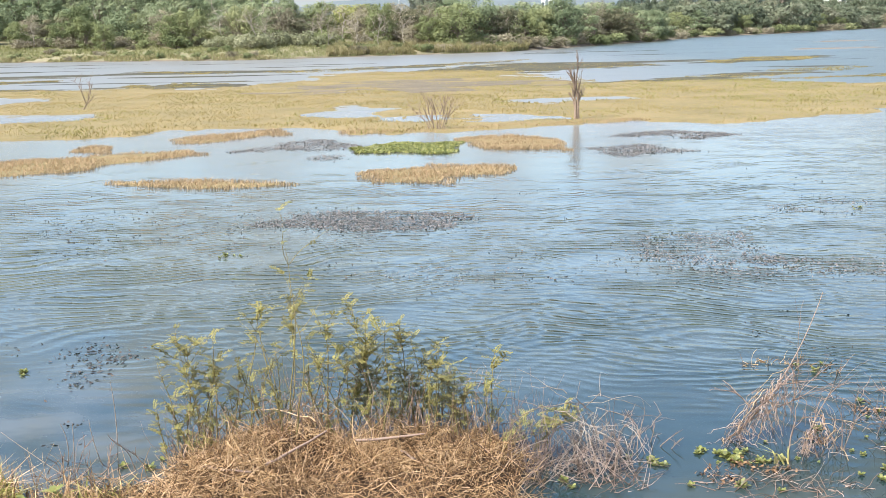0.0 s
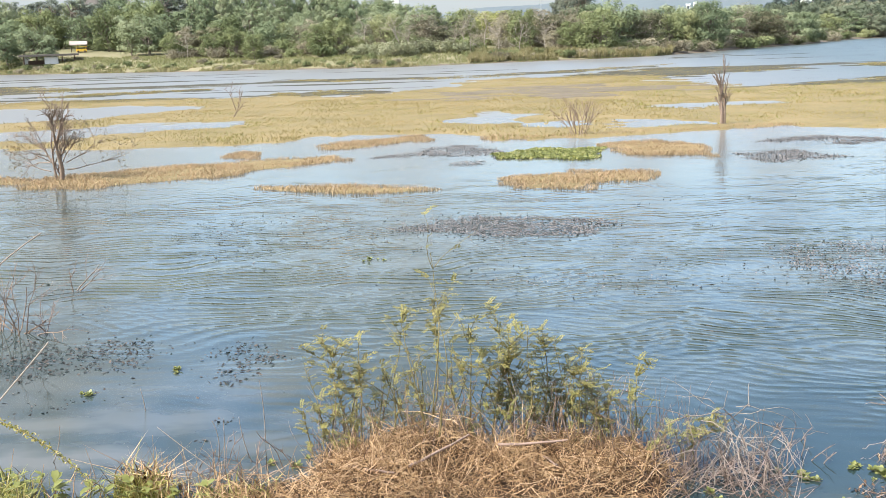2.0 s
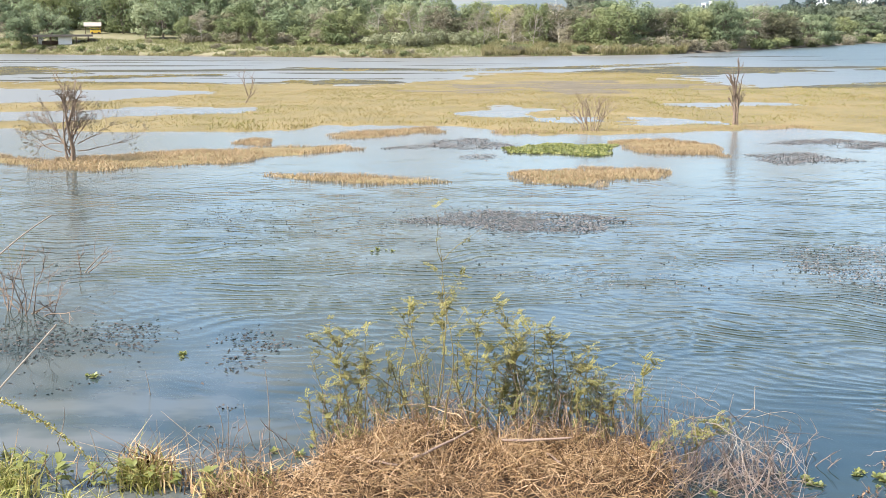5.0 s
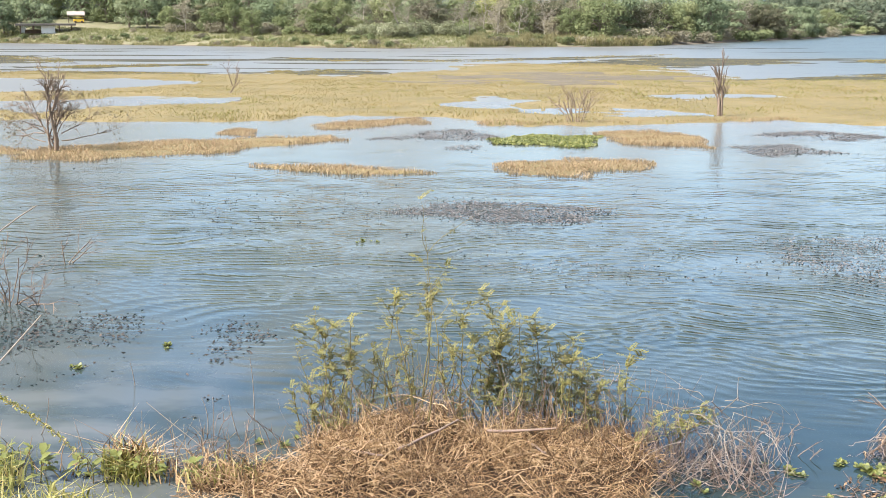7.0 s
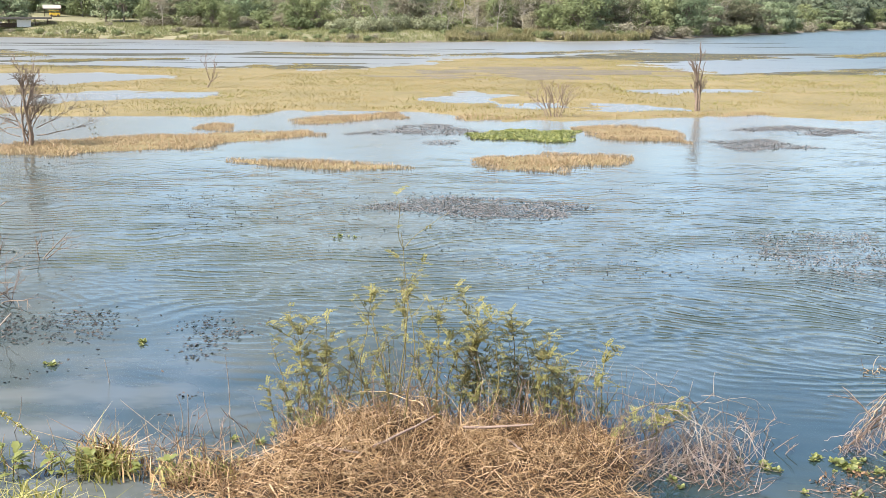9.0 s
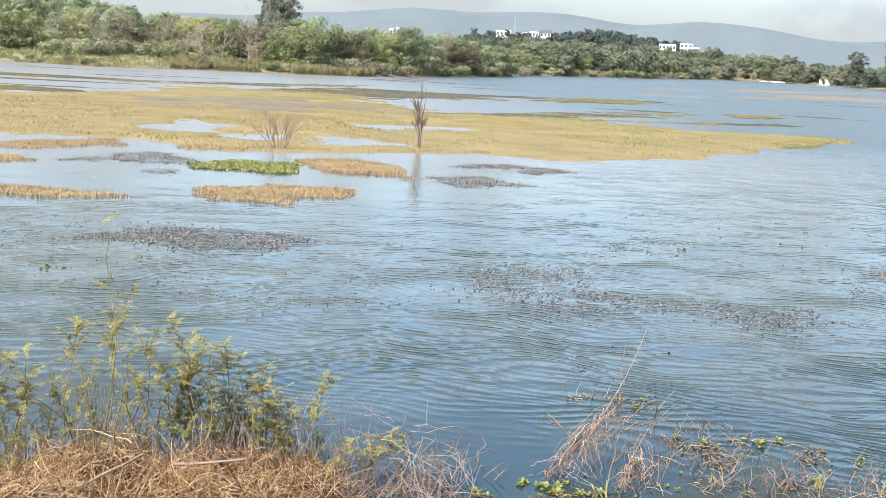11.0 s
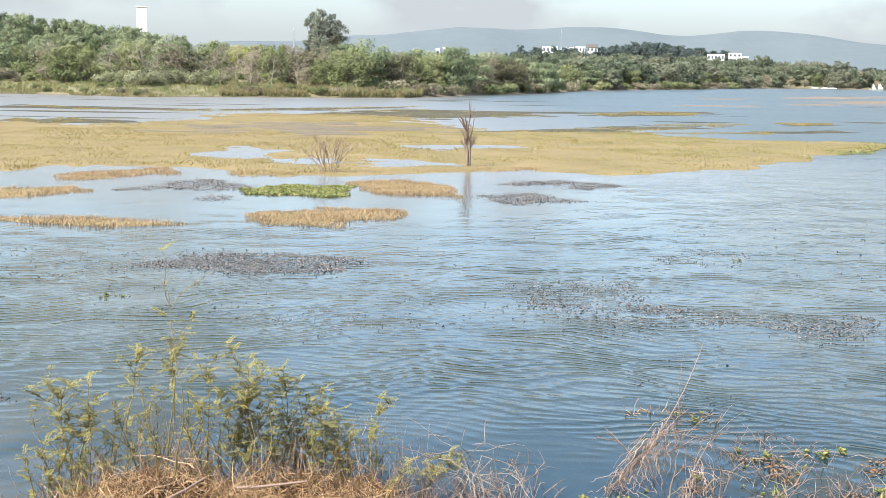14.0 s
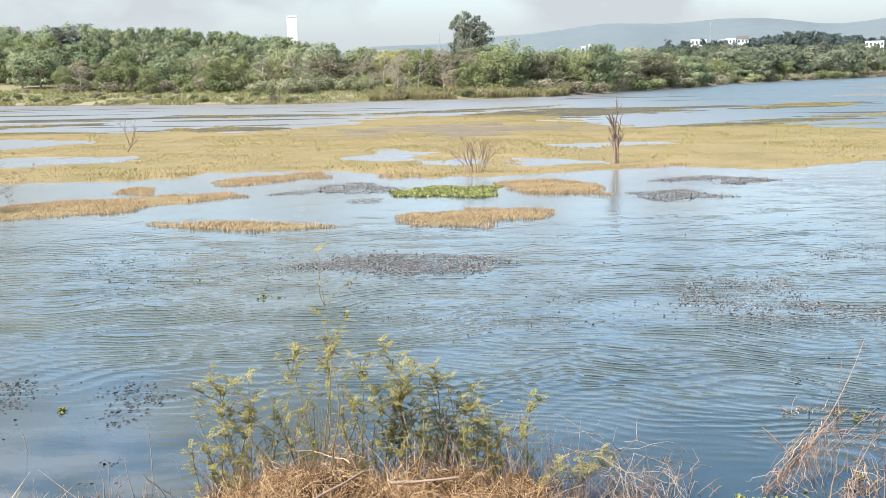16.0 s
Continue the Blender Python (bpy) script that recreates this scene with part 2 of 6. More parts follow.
CROWNS = {
    "dark": material("dark_foliage", [(0.085, 0.109, 0.063), (0.199, 0.237, 0.129), (0.381, 0.397, 0.233)], 0.85, 0.3, island=0.3, each=0.5, through_light=0.2),
    "green": material("green_foliage", [(0.085, 0.105, 0.047), (0.2, 0.223, 0.099), (0.352, 0.353, 0.18)], 0.85, 0.3, island=0.3, each=0.5, through_light=0.2),
    "olive": material("olive_foliage", [(0.085, 0.088, 0.05), (0.18, 0.168, 0.1), (0.31, 0.28, 0.17)], 0.85, 0.3, island=0.3, each=0.5, through_light=0.3),
    "grey": material("dry_foliage", [(0.138, 0.124, 0.083), (0.276, 0.243, 0.168), (0.442, 0.391, 0.270)], 0.85, 0.3, island=0.3, each=0.5, through_light=0.2),
    "bright": material("bright_foliage", [(0.2, 0.22, 0.075), (0.36, 0.36, 0.135), (0.5, 0.46, 0.2)], 0.85, 0.3, island=0.45, each=0.2, through_light=0.3),
    "pale": material("pale_foliage", [(0.12, 0.135, 0.068), (0.25, 0.255, 0.145), (0.4, 0.385, 0.25)], 0.85, 0.4, island=0.5, each=0.2, through_light=0.2),
    "distant": material("distant_foliage", [(0.07, 0.086, 0.06), (0.118, 0.138, 0.088), (0.168, 0.184, 0.118), (0.215, 0.205, 0.145)], 0.9, 0.15, island=0.25, each=0.65, through_light=0.15),
    "gum": material("gum_foliage", [(0.084, 0.102, 0.079), (0.183, 0.203, 0.156), (0.337, 0.351, 0.27)], 0.85, 0.3, island=0.35, each=0.35, through_light=0.3),
    # dark hill trees, lightened and blued with haze painted in
    "deep": material("hazed_deep_foliage", [(0.05, 0.066, 0.066), (0.085, 0.11, 0.1), (0.13, 0.155, 0.135)], 0.9, 0.2, island=0.4, each=0.3),
}
# straw bed's brown, darkened to paint shade between the straws
GAP_SHADE = material("straw_gap_shade", [(0.03, 0.02, 0.013), (0.07, 0.045, 0.028), (0.13, 0.085, 0.05)], 0.95, 3.0, 0.6, fine=0.4)
PALE_BARK = material("pale_bark", [(0.2, 0.165, 0.13), (0.38, 0.33, 0.27), (0.5, 0.44, 0.37)], 0.9, 1.0, each=0.4)
# mountain woods in blue-grey: the air's haze is painted into the colour
HAZED_HILL = material("hazed_hill", [(0.115, 0.14, 0.15), (0.15, 0.172, 0.178)], 1.0, 0.004, fine=0.4)


# ---------------- mesh helpers ----------------
rng = np.random.default_rng(7)


def np_mesh(name, V, F, mat, smooth=False):
    """A mesh from arrays of corners and of faces (all with as many sides)."""
    V, F = np.asarray(V, np.float32).reshape(-1, 3), np.asarray(F, np.int32)
    k = F.shape[1]
    me = bpy.data.meshes.new(name)
    me.vertices.add(len(V))
    me.vertices.foreach_set("co", V.ravel())
    me.loops.add(F.size)
    me.loops.foreach_set("vertex_index", F.ravel())
    me.polygons.add(len(F))
    me.polygons.foreach_set("loop_start", np.arange(0, F.size, k, dtype=np.int32))
    me.update(calc_edges=True)
    me.validate()
    if smooth:
        me.polygons.foreach_set("use_smooth", np.ones(len(me.polygons), bool))
    me.materials.append(mat)
    return me


def thing(name, me, label, category, group="", kind="", at=(0, 0, 0)):
    ob = tagged(new(name, me), label, category, group, kind)
    ob.location = at
    return ob


def part(name, me, parent, label=""):
    ob = tagged(new(name, me), label)
    ob.parent = parent
    return ob


def join(*pairs):
    Vs, Fs, k = [], [], 0
    for V, F in pairs:
        V = np.asarray(V).reshape(-1, 3)
        Vs.append(V)
        Fs.append(np.asarray(F) + k)
        k += len(V)
    return np.concatenate(Vs), np.concatenate(Fs)


def blades(P, h, w, lean=0.35, bend=0.4):
    """Grass blades: three triangles each, tapering, leaning and bent."""
    n = len(P)
    h, w = np.broadcast_to(h, n)[:, None], np.broadcast_to(w, n)[:, None]
    a, b = rng.uniform(0, 2 * np.pi, n), rng.uniform(0, 2 * np.pi, n)
    side = np.c_[np.cos(a), np.sin(a), np.zeros(n)] * w * 0.5
    tip = np.c_[np.cos(b), np.sin(b), np.zeros(n)] * rng.uniform(0, lean, n)[:, None] * h
    up = np.array([[0, 0, 1.0]])
    mid = P + tip * 0.35 + up * h * 0.55
    end = P + tip * (1 + bend) + up * h * rng.uniform(0.8, 1.0, n)[:, None]
    V = np.stack([P - side, P + side, mid + side * 0.75, mid - side * 0.75, end], 1).reshape(-1, 3)
    i = np.arange(n)[:, None] * 5
    return V, np.concatenate([i + [0, 1, 2], i + [0, 2, 3], i + [3, 2, 4]])


def tubes(paths, radii, sides=4):
    """Stems along paths (n, k, 3) with radii (n, k)."""
    paths, radii = np.asarray(paths, float), np.asarray(radii, float)
    n, k, _ = paths.shape
    t = np.gradient(paths, axis=1)
    t /= np.linalg.norm(t, axis=2, keepdims=True) + 1e-9
    ref = np.where(np.abs(t[..., 2:]) > 0.9, [1.0, 0, 0], [0, 0, 1.0])
    u = np.cross(t, ref)
    u /= np.linalg.norm(u, axis=2, keepdims=True) + 1e-9
    v = np.cross(t, u)
    ang = np.arange(sides) * 2 * np.pi / sides
    V = paths[:, :, None] + radii[:, :, None, None] * (u[:, :, None] * np.cos(ang)[:, None] + v[:, :, None] * np.sin(ang)[:, None])
    base = np.arange(n)[:, None, None] * k * sides + np.arange(k - 1)[None, :, None] * sides
    j = np.arange(sides)[None, None, :]
    j2 = (j + 1) % sides
    F = np.stack([base + j, base + j2, base + sides + j2, base + sides + j], -1).reshape(-1, 4)
    return V.reshape(-1, 3), F


def flakes(P, N, size, ratio=1.0):
    """Four-cornered leaves at P facing N."""
    n = len(P)
    N = N / (np.linalg.norm(N, axis=1, keepdims=True) + 1e-9)
    r = rng.normal(size=(n, 3))
    u = np.cross(N, r)
    u /= np.linalg.norm(u, axis=1, keepdims=True) + 1e-9
    v = np.cross(N, u)
    s = np.broadcast_to(size, n)[:, None] * 0.5
    V = np.stack([P - u * s, P - v * s * ratio * 0.8, P + u * s, P + v * s * ratio], 1).reshape(-1, 3)
    return V, np.arange(n)[:, None] * 4 + [0, 1, 2, 3]


def scraps(P, N, size):
    """Three-cornered leaf clumps at P facing N."""
    V, _ = flakes(P, N, size, 1.0)
    V = V.reshape(-1, 4, 3)[:, :3].copy()
    V[:, 2] += (V[:, 1] - V[:, 0]) * 0.15
    return V.reshape(-1, 3), np.arange(len(P))[:, None] * 3 + [0, 1, 2]


def wander(starts, dirs, length, k, jitter, droop=0.0):
    """Crooked paths from starts along dirs."""
    n = len(starts)
    d = np.asarray(dirs, float)
    d = d / (np.linalg.norm(d, axis=1, keepdims=True) + 1e-9)
    L = np.broadcast_to(length, n)[:, None] / (k - 1)
    out_ = [np.asarray(starts, float)]
    for _ in range(k - 1):
        d = d + rng.normal(size=(n, 3)) * jitter
        d[:, 2] -= droop
        d /= np.linalg.norm(d, axis=1, keepdims=True) + 1e-9
        out_.append(out_[-1] + d * L)
    return np.stack(out_, 1)


def taper(n, k, r0, r1):
    return np.broadcast_to(r0, n)[:, None] * (1 - np.linspace(0, 1, k)) + np.broadcast_to(r1, n)[:, None] * np.linspace(0, 1, k)


def inside(poly, X, Y):
    """Signed distance to a plan outline, positive within."""
    p = np.array(poly, float)
    q = np.roll(p, -1, 0)
    d = np.full(X.shape, 1e9)
    c = np.zeros(X.shape, bool)
    for (x0, y0), (x1, y1) in zip(p, q):
        ex, ey = x1 - x0, y1 - y0
        t = np.clip(((X - x0) * ex + (Y - y0) * ey) / (ex * ex + ey * ey), 0, 1)
        d = np.minimum(d, np.hypot(X - x0 - t * ex, Y - y0 - t * ey))
        c ^= ((y0 > Y) != (y1 > Y)) & (X < (x1 - x0) * (Y - y0) / (y1 - y0 + 1e-12) + x0)
    return np.where(c, d, -d)


_G = np.random.default_rng(3).uniform(-1, 1, (256, 256))


def wobble(X, Y, scale, octaves=3):
    """Smooth plan noise, about -1 to 1."""
    total, amp = 0.0, 1.0
    for o in range(octaves):
        x, y = X / scale * 2 ** o + 31.7 * o, Y / scale * 2 ** o + 17.3 * o
        i, j = np.floor(x).astype(int), np.floor(y).astype(int)
        fx, fy = x - i, y - j
        fx, fy = fx * fx * (3 - 2 * fx), fy * fy * (3 - 2 * fy)
        g = lambda a, b: _G[a % 256, b % 256]
        total = total + amp * ((g(i, j) * (1 - fx) + g(i + 1, j) * fx) * (1 - fy) + (g(i, j + 1) * (1 - fx) + g(i + 1, j + 1) * fx) * fy)
        amp *= 0.5
    return total


def scatter(poly, n, ragged=0.0, scale=2.0):
    """Up to n points within an outline with a ragged edge."""
    p = np.array(poly)
    lo, hi = p.min(0) - ragged, p.max(0) + ragged
    pts = rng.uniform(lo, hi, (n * 3, 2))
    keep = inside(poly, pts[:, 0], pts[:, 1]) + ragged * wobble(pts[:, 0], pts[:, 1], scale) > 0
    pts = pts[keep][:n]
    return np.c_[pts, np.zeros(len(pts))]


# ---------------- ground, far shore, water ----------------
SHORE_AZ = [-180, -60, -33, -28.6, -27.6, -25.5, -22.9, -20, -17.4, -12, -10.7, -6, -3.5, 0, 5, 9, 13, 19, 24, 29, 40, 60, 180]
SHORE_D = [260, 500, 545, 556, 640, 653, 641, 590, 467, 355, 302, 235, 212, 203, 197, 190, 198, 214, 234, 262, 300, 260, 260]


def shore(az):
    """Distance of the far waterline; az in degrees, to the left."""
    return np.interp(az, SHORE_AZ, SHORE_D)


def ground_z(X, Y):
    r, az = np.hypot(X, Y), np.degrees(np.arctan2(-X, Y))
    d = shore(az)
    s = r - d
    left = np.clip((az + 9) / 14, 0, 1)
    beyond = np.where(s > 0, (0.5 + 1.5 * left + 2.7 * np.clip((az - 17) / 8, 0, 1)) * (1 - np.exp(-np.maximum(s, 0) / (10 + 18 * np.clip((az - 17) / 6, 0, 1)))) + np.maximum(s, 0) * (0.006 + 0.009 * left), s * 0.06)
    beyond = np.minimum(beyond, 14)
    hill = 17 * np.exp(-(((X - 215) / 95) ** 2 + ((Y - 890) / 90) ** 2)) + 13 * np.exp(-(((X - 310) / 60) ** 2 + ((Y - 880) / 80) ** 2))
    z = np.maximum(beyond, -0.9) + np.where(s > 0, hill, 0) + np.where(s > 2, 0.1 * wobble(X, Y, 9.0), 0)
    edge = 9.3 + 0.35 * np.clip((-3.9 - X) / 1.2, 0, 1) + 0.2 * wobble(X, Y * 0, 1.5)
    bank = np.clip((edge - Y) * 0.36, -0.9, 2.9) + 0.05 * wobble(X, Y, 0.8) * np.clip((r - 1) / 3, 0, 1)
    return np.maximum(z, bank)


def build_ground():
    az = np.concatenate([np.linspace(-180, -36, 50)[:-1], np.arange(-36, 36, 0.3), np.linspace(36, 180, 50)])
    near = np.concatenate([np.linspace(0, 12, 33), np.geomspace(12.6, 34, 22)])
    past = np.concatenate([np.linspace(-6, 40, 34), np.geomspace(46, 4300, 36)])
    A = az[:, None]
    D = shore(az)[:, None]
    far = 36 * ((D - 6.5) / 36) ** np.linspace(0, 1, 40)[None, :]
    R = np.concatenate([np.broadcast_to(near, (len(az), len(near))), far, D + past[None, :]], 1)
    X, Y = -np.sin(np.radians(A)) * R, np.cos(np.radians(A)) * R
    Z = ground_z(X, Y)
    na, nr = X.shape
    i, j = np.meshgrid(np.arange(na - 1), np.arange(nr - 1), indexing="ij")
    a = i * nr + j
    F = np.stack([a, a + nr, a + nr + 1, a + 1], -1).reshape(-1, 4)
    me = np_mesh("ground", np.stack([X, Y, Z], -1), F, SHORE_GRASS, True)
    me.materials.append(MUD)
    low = (Z[i, j] < np.where(A[i, 0] < -3.2, 0.42, 0.06)).ravel()
    me.polygons.foreach_set("material_index", low.astype(np.int32))
    thing("ground", me, "grassy lakeside ground with bare muddy water's edge", "ground", kind="structure")


build_ground()
_w = 2400.0
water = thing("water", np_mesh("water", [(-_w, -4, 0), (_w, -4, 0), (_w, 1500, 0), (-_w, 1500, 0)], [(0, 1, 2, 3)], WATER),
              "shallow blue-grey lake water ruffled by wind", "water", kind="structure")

# ---------------- marsh mats and reed strips ----------------
MAT = [(-60, 52), (-31, 51), (-22, 49.5), (-13.5, 51.5), (-11, 55.5), (-4.6, 55), (-3.9, 50.3), (0, 50.3), (4.2, 52.5), (9.4, 54.2), (12.4, 52), (17.5, 55),
       (21, 57), (26.2, 62.4), (28, 67.5), (32.9, 68.5), (40.3, 79.5), (36, 82), (30.5, 84), (26, 88), (20.5, 93), (12.4, 91), (9, 99), (7, 122), (-9, 123), (-13, 104),
       (-20, 92), (-28, 96), (-62, 98)]
POOLS = [[(-62, 92), (-45, 87), (-33, 88), (-27.5, 81), (-30.5, 74), (-36.5, 69.5), (-60, 66)],
         [(-45, 62), (-29, 64), (-27.8, 66.6), (-20.5, 66), (-19.2, 61), (-23.5, 60), (-27, 55.5), (-44, 54)],
         [(-6.6, 62.5), (-5.2, 69), (-3.4, 66), (-4.3, 60.3)], [(0.4, 54.3), (3.1, 60.8), (6, 58.7), (4.2, 55.3)],
         [(-3, 57), (-1, 60), (0, 58), (-1, 55.5)], [(27.6, 67.2), (27, 70.5), (30, 70.8), (33.5, 70), (30, 68)], [(2, 69), (9, 74), (12, 71), (6, 68)]]
FLATS = [(-3.4, 102), (5.1, 101), (8.5, 88), (2.1, 79.5), (-6, 82), (-9, 78), (-14, 86), (-8, 96)]


def mat_height(X, Y):
    k = 1 + 0.025 * (Y - 45)
    e = inside(MAT, X, Y)
    for p in POOLS:
        e = np.minimum(e, -inside(p, X, Y))
    return e + k * (0.9 * wobble(X, Y, 3.0) + 0.45 * wobble(X, Y, 0.9))


def sheet(name, height, x0, x1, y0, y1, step, mat, label, category):
    """A low sheet of ground that rises out of the water where height() is positive."""
    X, Y = np.meshgrid(np.arange(x0, x1, step), np.arange(y0, y1, step), indexing="ij")
    e = height(X, Y)
    Z = np.clip(e * 0.10, -0.06, 0.07) + 0.015 * wobble(X, Y, 0.7)
    n1, n2 = X.shape
    i, j = np.meshgrid(np.arange(n1 - 1), np.arange(n2 - 1), indexing="ij")
    a = i * n2 + j
    F = np.stack([a, a + n2, a + n2 + 1, a + 1], -1).reshape(-1, 4)
    keep = Z.ravel()[F].max(1) > -0.055
    me = np_mesh(name, np.stack([X, Y, Z], -1), F[keep], mat, True)
    return thing(name, me, label, category, kind="structure")


marsh = sheet("marsh_bed", mat_height, -64, 43, 45, 128, 0.42, MARSH_BED, "flat marsh mat of yellowing water grass", "marsh")
def flat_height(X, Y):
    """Bare mud with tongues of grass running in."""
    return inside(FLATS, X, Y) * 0.55 - 0.7 + 2.2 * wobble(X, Y * 1.6, 5.0) + 0.9 * wobble(X, Y * 1.6, 1.6)


flat_bed = sheet("mudflat", lambda X, Y: flat_height(X, Y), -18, 14, 72, 108, 0.4, MUDFLAT, "bare grey mudflat amid the marsh grass", "mudflat")
flat_bed.location.z = 0.03


def marsh_grass():
    n = 330000
    y = 46 + (126 - 46) * rng.uniform(0, 1, n) ** 1.35
    x = rng.uniform(-64, 43, n)
    e = mat_height(x, y)
    flat = flat_height(x, y)
    keep = (e > 0.1) & (rng.uniform(0, 1, n) < 0.66 + 0.38 * wobble(x, y, 2.2) - 0.4 * (wobble(x, y * 2.0, 9.0) < -0.5)) & ((flat < 0) | (rng.uniform(0, 1, n) < 0.2 + 0.3 * (wobble(x, y, 2.5) > 0.1)))
    x, y = x[keep], y[keep]
    h = (0.05 + 0.10 * rng.uniform(0, 1, len(x))) * (1 + 0.4 * wobble(x, y, 5.0))
    fresh = rng.uniform(0, 1, len(x)) < 0.08 + 0.5 * np.clip((x - 2) / 14, 0, 1) + 0.45 * wobble(x, y, 6.0)
    for who, mat, label in ((~fresh, MARSH_BLADE, "low yellowing marsh grass over the mat"), (fresh, FRESH_BLADE, "low fresh green marsh grass over the mat")):
        p = np.c_[x, y, np.full(len(x), 0.03)][who]
        V, F = blades(p, h[who], 0.022 + 0.0003 * p[:, 1], 0.9)
        thing("marsh_grass", np_mesh("marsh_grass", V, F, mat), label, "grass", kind="stuff")


marsh_grass()


def reed_strip(poly, n, tall, mat, name, label, ragged=0.6, bed=True):
    P = scatter(poly, n, ragged, 1.6)
    keep = rng.uniform(0, 1, len(P)) < 0.8 + 0.6 * wobble(P[:, 0], P[:, 1], 1.1)
    P = P[keep]
    h = tall * rng.uniform(0.4, 1.0, len(P)) * (1 + 0.35 * wobble(P[:, 0], P[:, 1], 1.7))
    V, F = blades(P, h, 0.02, 1.3)
    ob = thing(name, np_mesh(name, V, F, mat), label, "reeds", kind="stuff")
    if bed:
        p = np.array(poly)
        b = sheet("reed_bed", lambda X, Y: inside(poly, X, Y) * 1.2 + ragged * wobble(X, Y, 1.6), p[:, 0].min() - 1, p[:, 0].max() + 1, p[:, 1].min() - 1, p[:, 1].max() + 1, 0.2,
                  MARSH_BED, "low mud bar under the dry reeds", "mud bar")
        b.location.z = -0.04
    return ob


REEDS = [([(-3.0, 36.3), (-1.5, 37.2), (2.4, 38.2), (2.2, 36.2), (0.0, 33.8), (-2.2, 33.7)], 5200),
         ([(-11.0, 36), (-8.5, 35.4), (-3.6, 34.8), (-3.6, 33.4), (-6.2, 33.2), (-9.8, 34)], 2600),
         ([(-18.6, 35.9), (-19.0, 39.0), (-16.6, 41.6), (-13.7, 43), (-9.5, 45), (-9.3, 43), (-12.2, 38.8), (-16.1, 36)], 12000),
         ([(-24, 40), (-21.1, 39.9), (-19.0, 38.2), (-18.5, 37.3), (-19.7, 37.1), (-24, 37.5)], 2600),
         ([(-14.6, 44.9), (-14.4, 47.4), (-13.2, 46.3), (-12.8, 44.2)], 1500),
         ([(-11.8, 49.3), (-7.6, 53.6), (-7.1, 50.8), (-9.2, 48), (-11, 47.4)], 4200),
         ([(0.8, 47), (2.8, 47.6), (5.1, 46.6), (5.3, 44.2), (4.8, 41.8), (1.1, 42.4)], 7500),
         ([(-4, 52), (0, 52.3), (4, 54), (9, 56), (12, 53.5), (9.4, 54.4), (4.2, 52.6), (0, 50.5), (-3.9, 50.5)], 5200)]
for poly, n in REEDS:
    reed_strip(poly, int(n * 1.25), 0.15, GOLD_BLADE, "reed_strip", "low strip of dry golden reeds in shallow water")
GREEN_BED = [(-3.6, 43.9), (-1.8, 45.3), (0.5, 45.3), (0.8, 43.0), (0.0, 41.6), (-2.9, 42.1)]


def leafy_mat(poly, n, size, name, label, ragged=0.5):
    P = scatter(poly, n, ragged, 1.2)
    P[:, 2] = 0.02 + 0.06 * rng.uniform(0, 1, len(P)) * (0.6 + 0.4 * wobble(P[:, 0], P[:, 1], 0.6))
    N = rng.normal(size=(len(P), 3)) * 0.7 + [0, -0.3, 1]
    V, F = flakes(P, N, size * rng.uniform(0.6, 1.3, len(P)), 0.8)
    return thing(name, np_mesh(name, V, F, GREEN_LEAF), label, "water plants", kind="stuff")


leafy_mat(GREEN_BED, 6500, 0.125, "water_hyacinth_mat", "bright green floating mat of broad-leaved water plants")
leafy_mat([(29, 66.8), (33, 68.6), (40, 79), (36, 76), (31, 70.5)], 2600, 0.14, "water_hyacinth_mat", "green water plants at the tip of the marsh")


def litter_patch(poly, n, size=0.085, ragged=0.7, dense=0.85, mat=LITTER):
    P = scatter(poly, int(n * 1.5), ragged, 1.5)
    P[:, :2] += rng.normal(size=(len(P), 2)) * np.where(rng.uniform(0, 1, len(P)) < 0.3, 0.4, 0.05)[:, None]
    P = P[rng.uniform(0, 1, len(P)) < dense + 0.45 * wobble(P[:, 0], P[:, 1], 0.8)]
    P[:, 2] = 0.006 + 0.012 * rng.uniform(0, 1, len(P))
    N = rng.normal(size=(len(P), 3)) * 0.2 + [0, 0, 1]
    V, F = flakes(P, N, size * 0.95 * rng.uniform(0.5, 1.4, len(P)), 0.6)
    thing("floating_leaves", np_mesh("floating_leaves", V, F, mat), "drifting patch of withered grey-brown floating leaves", "floating leaves", kind="stuff")


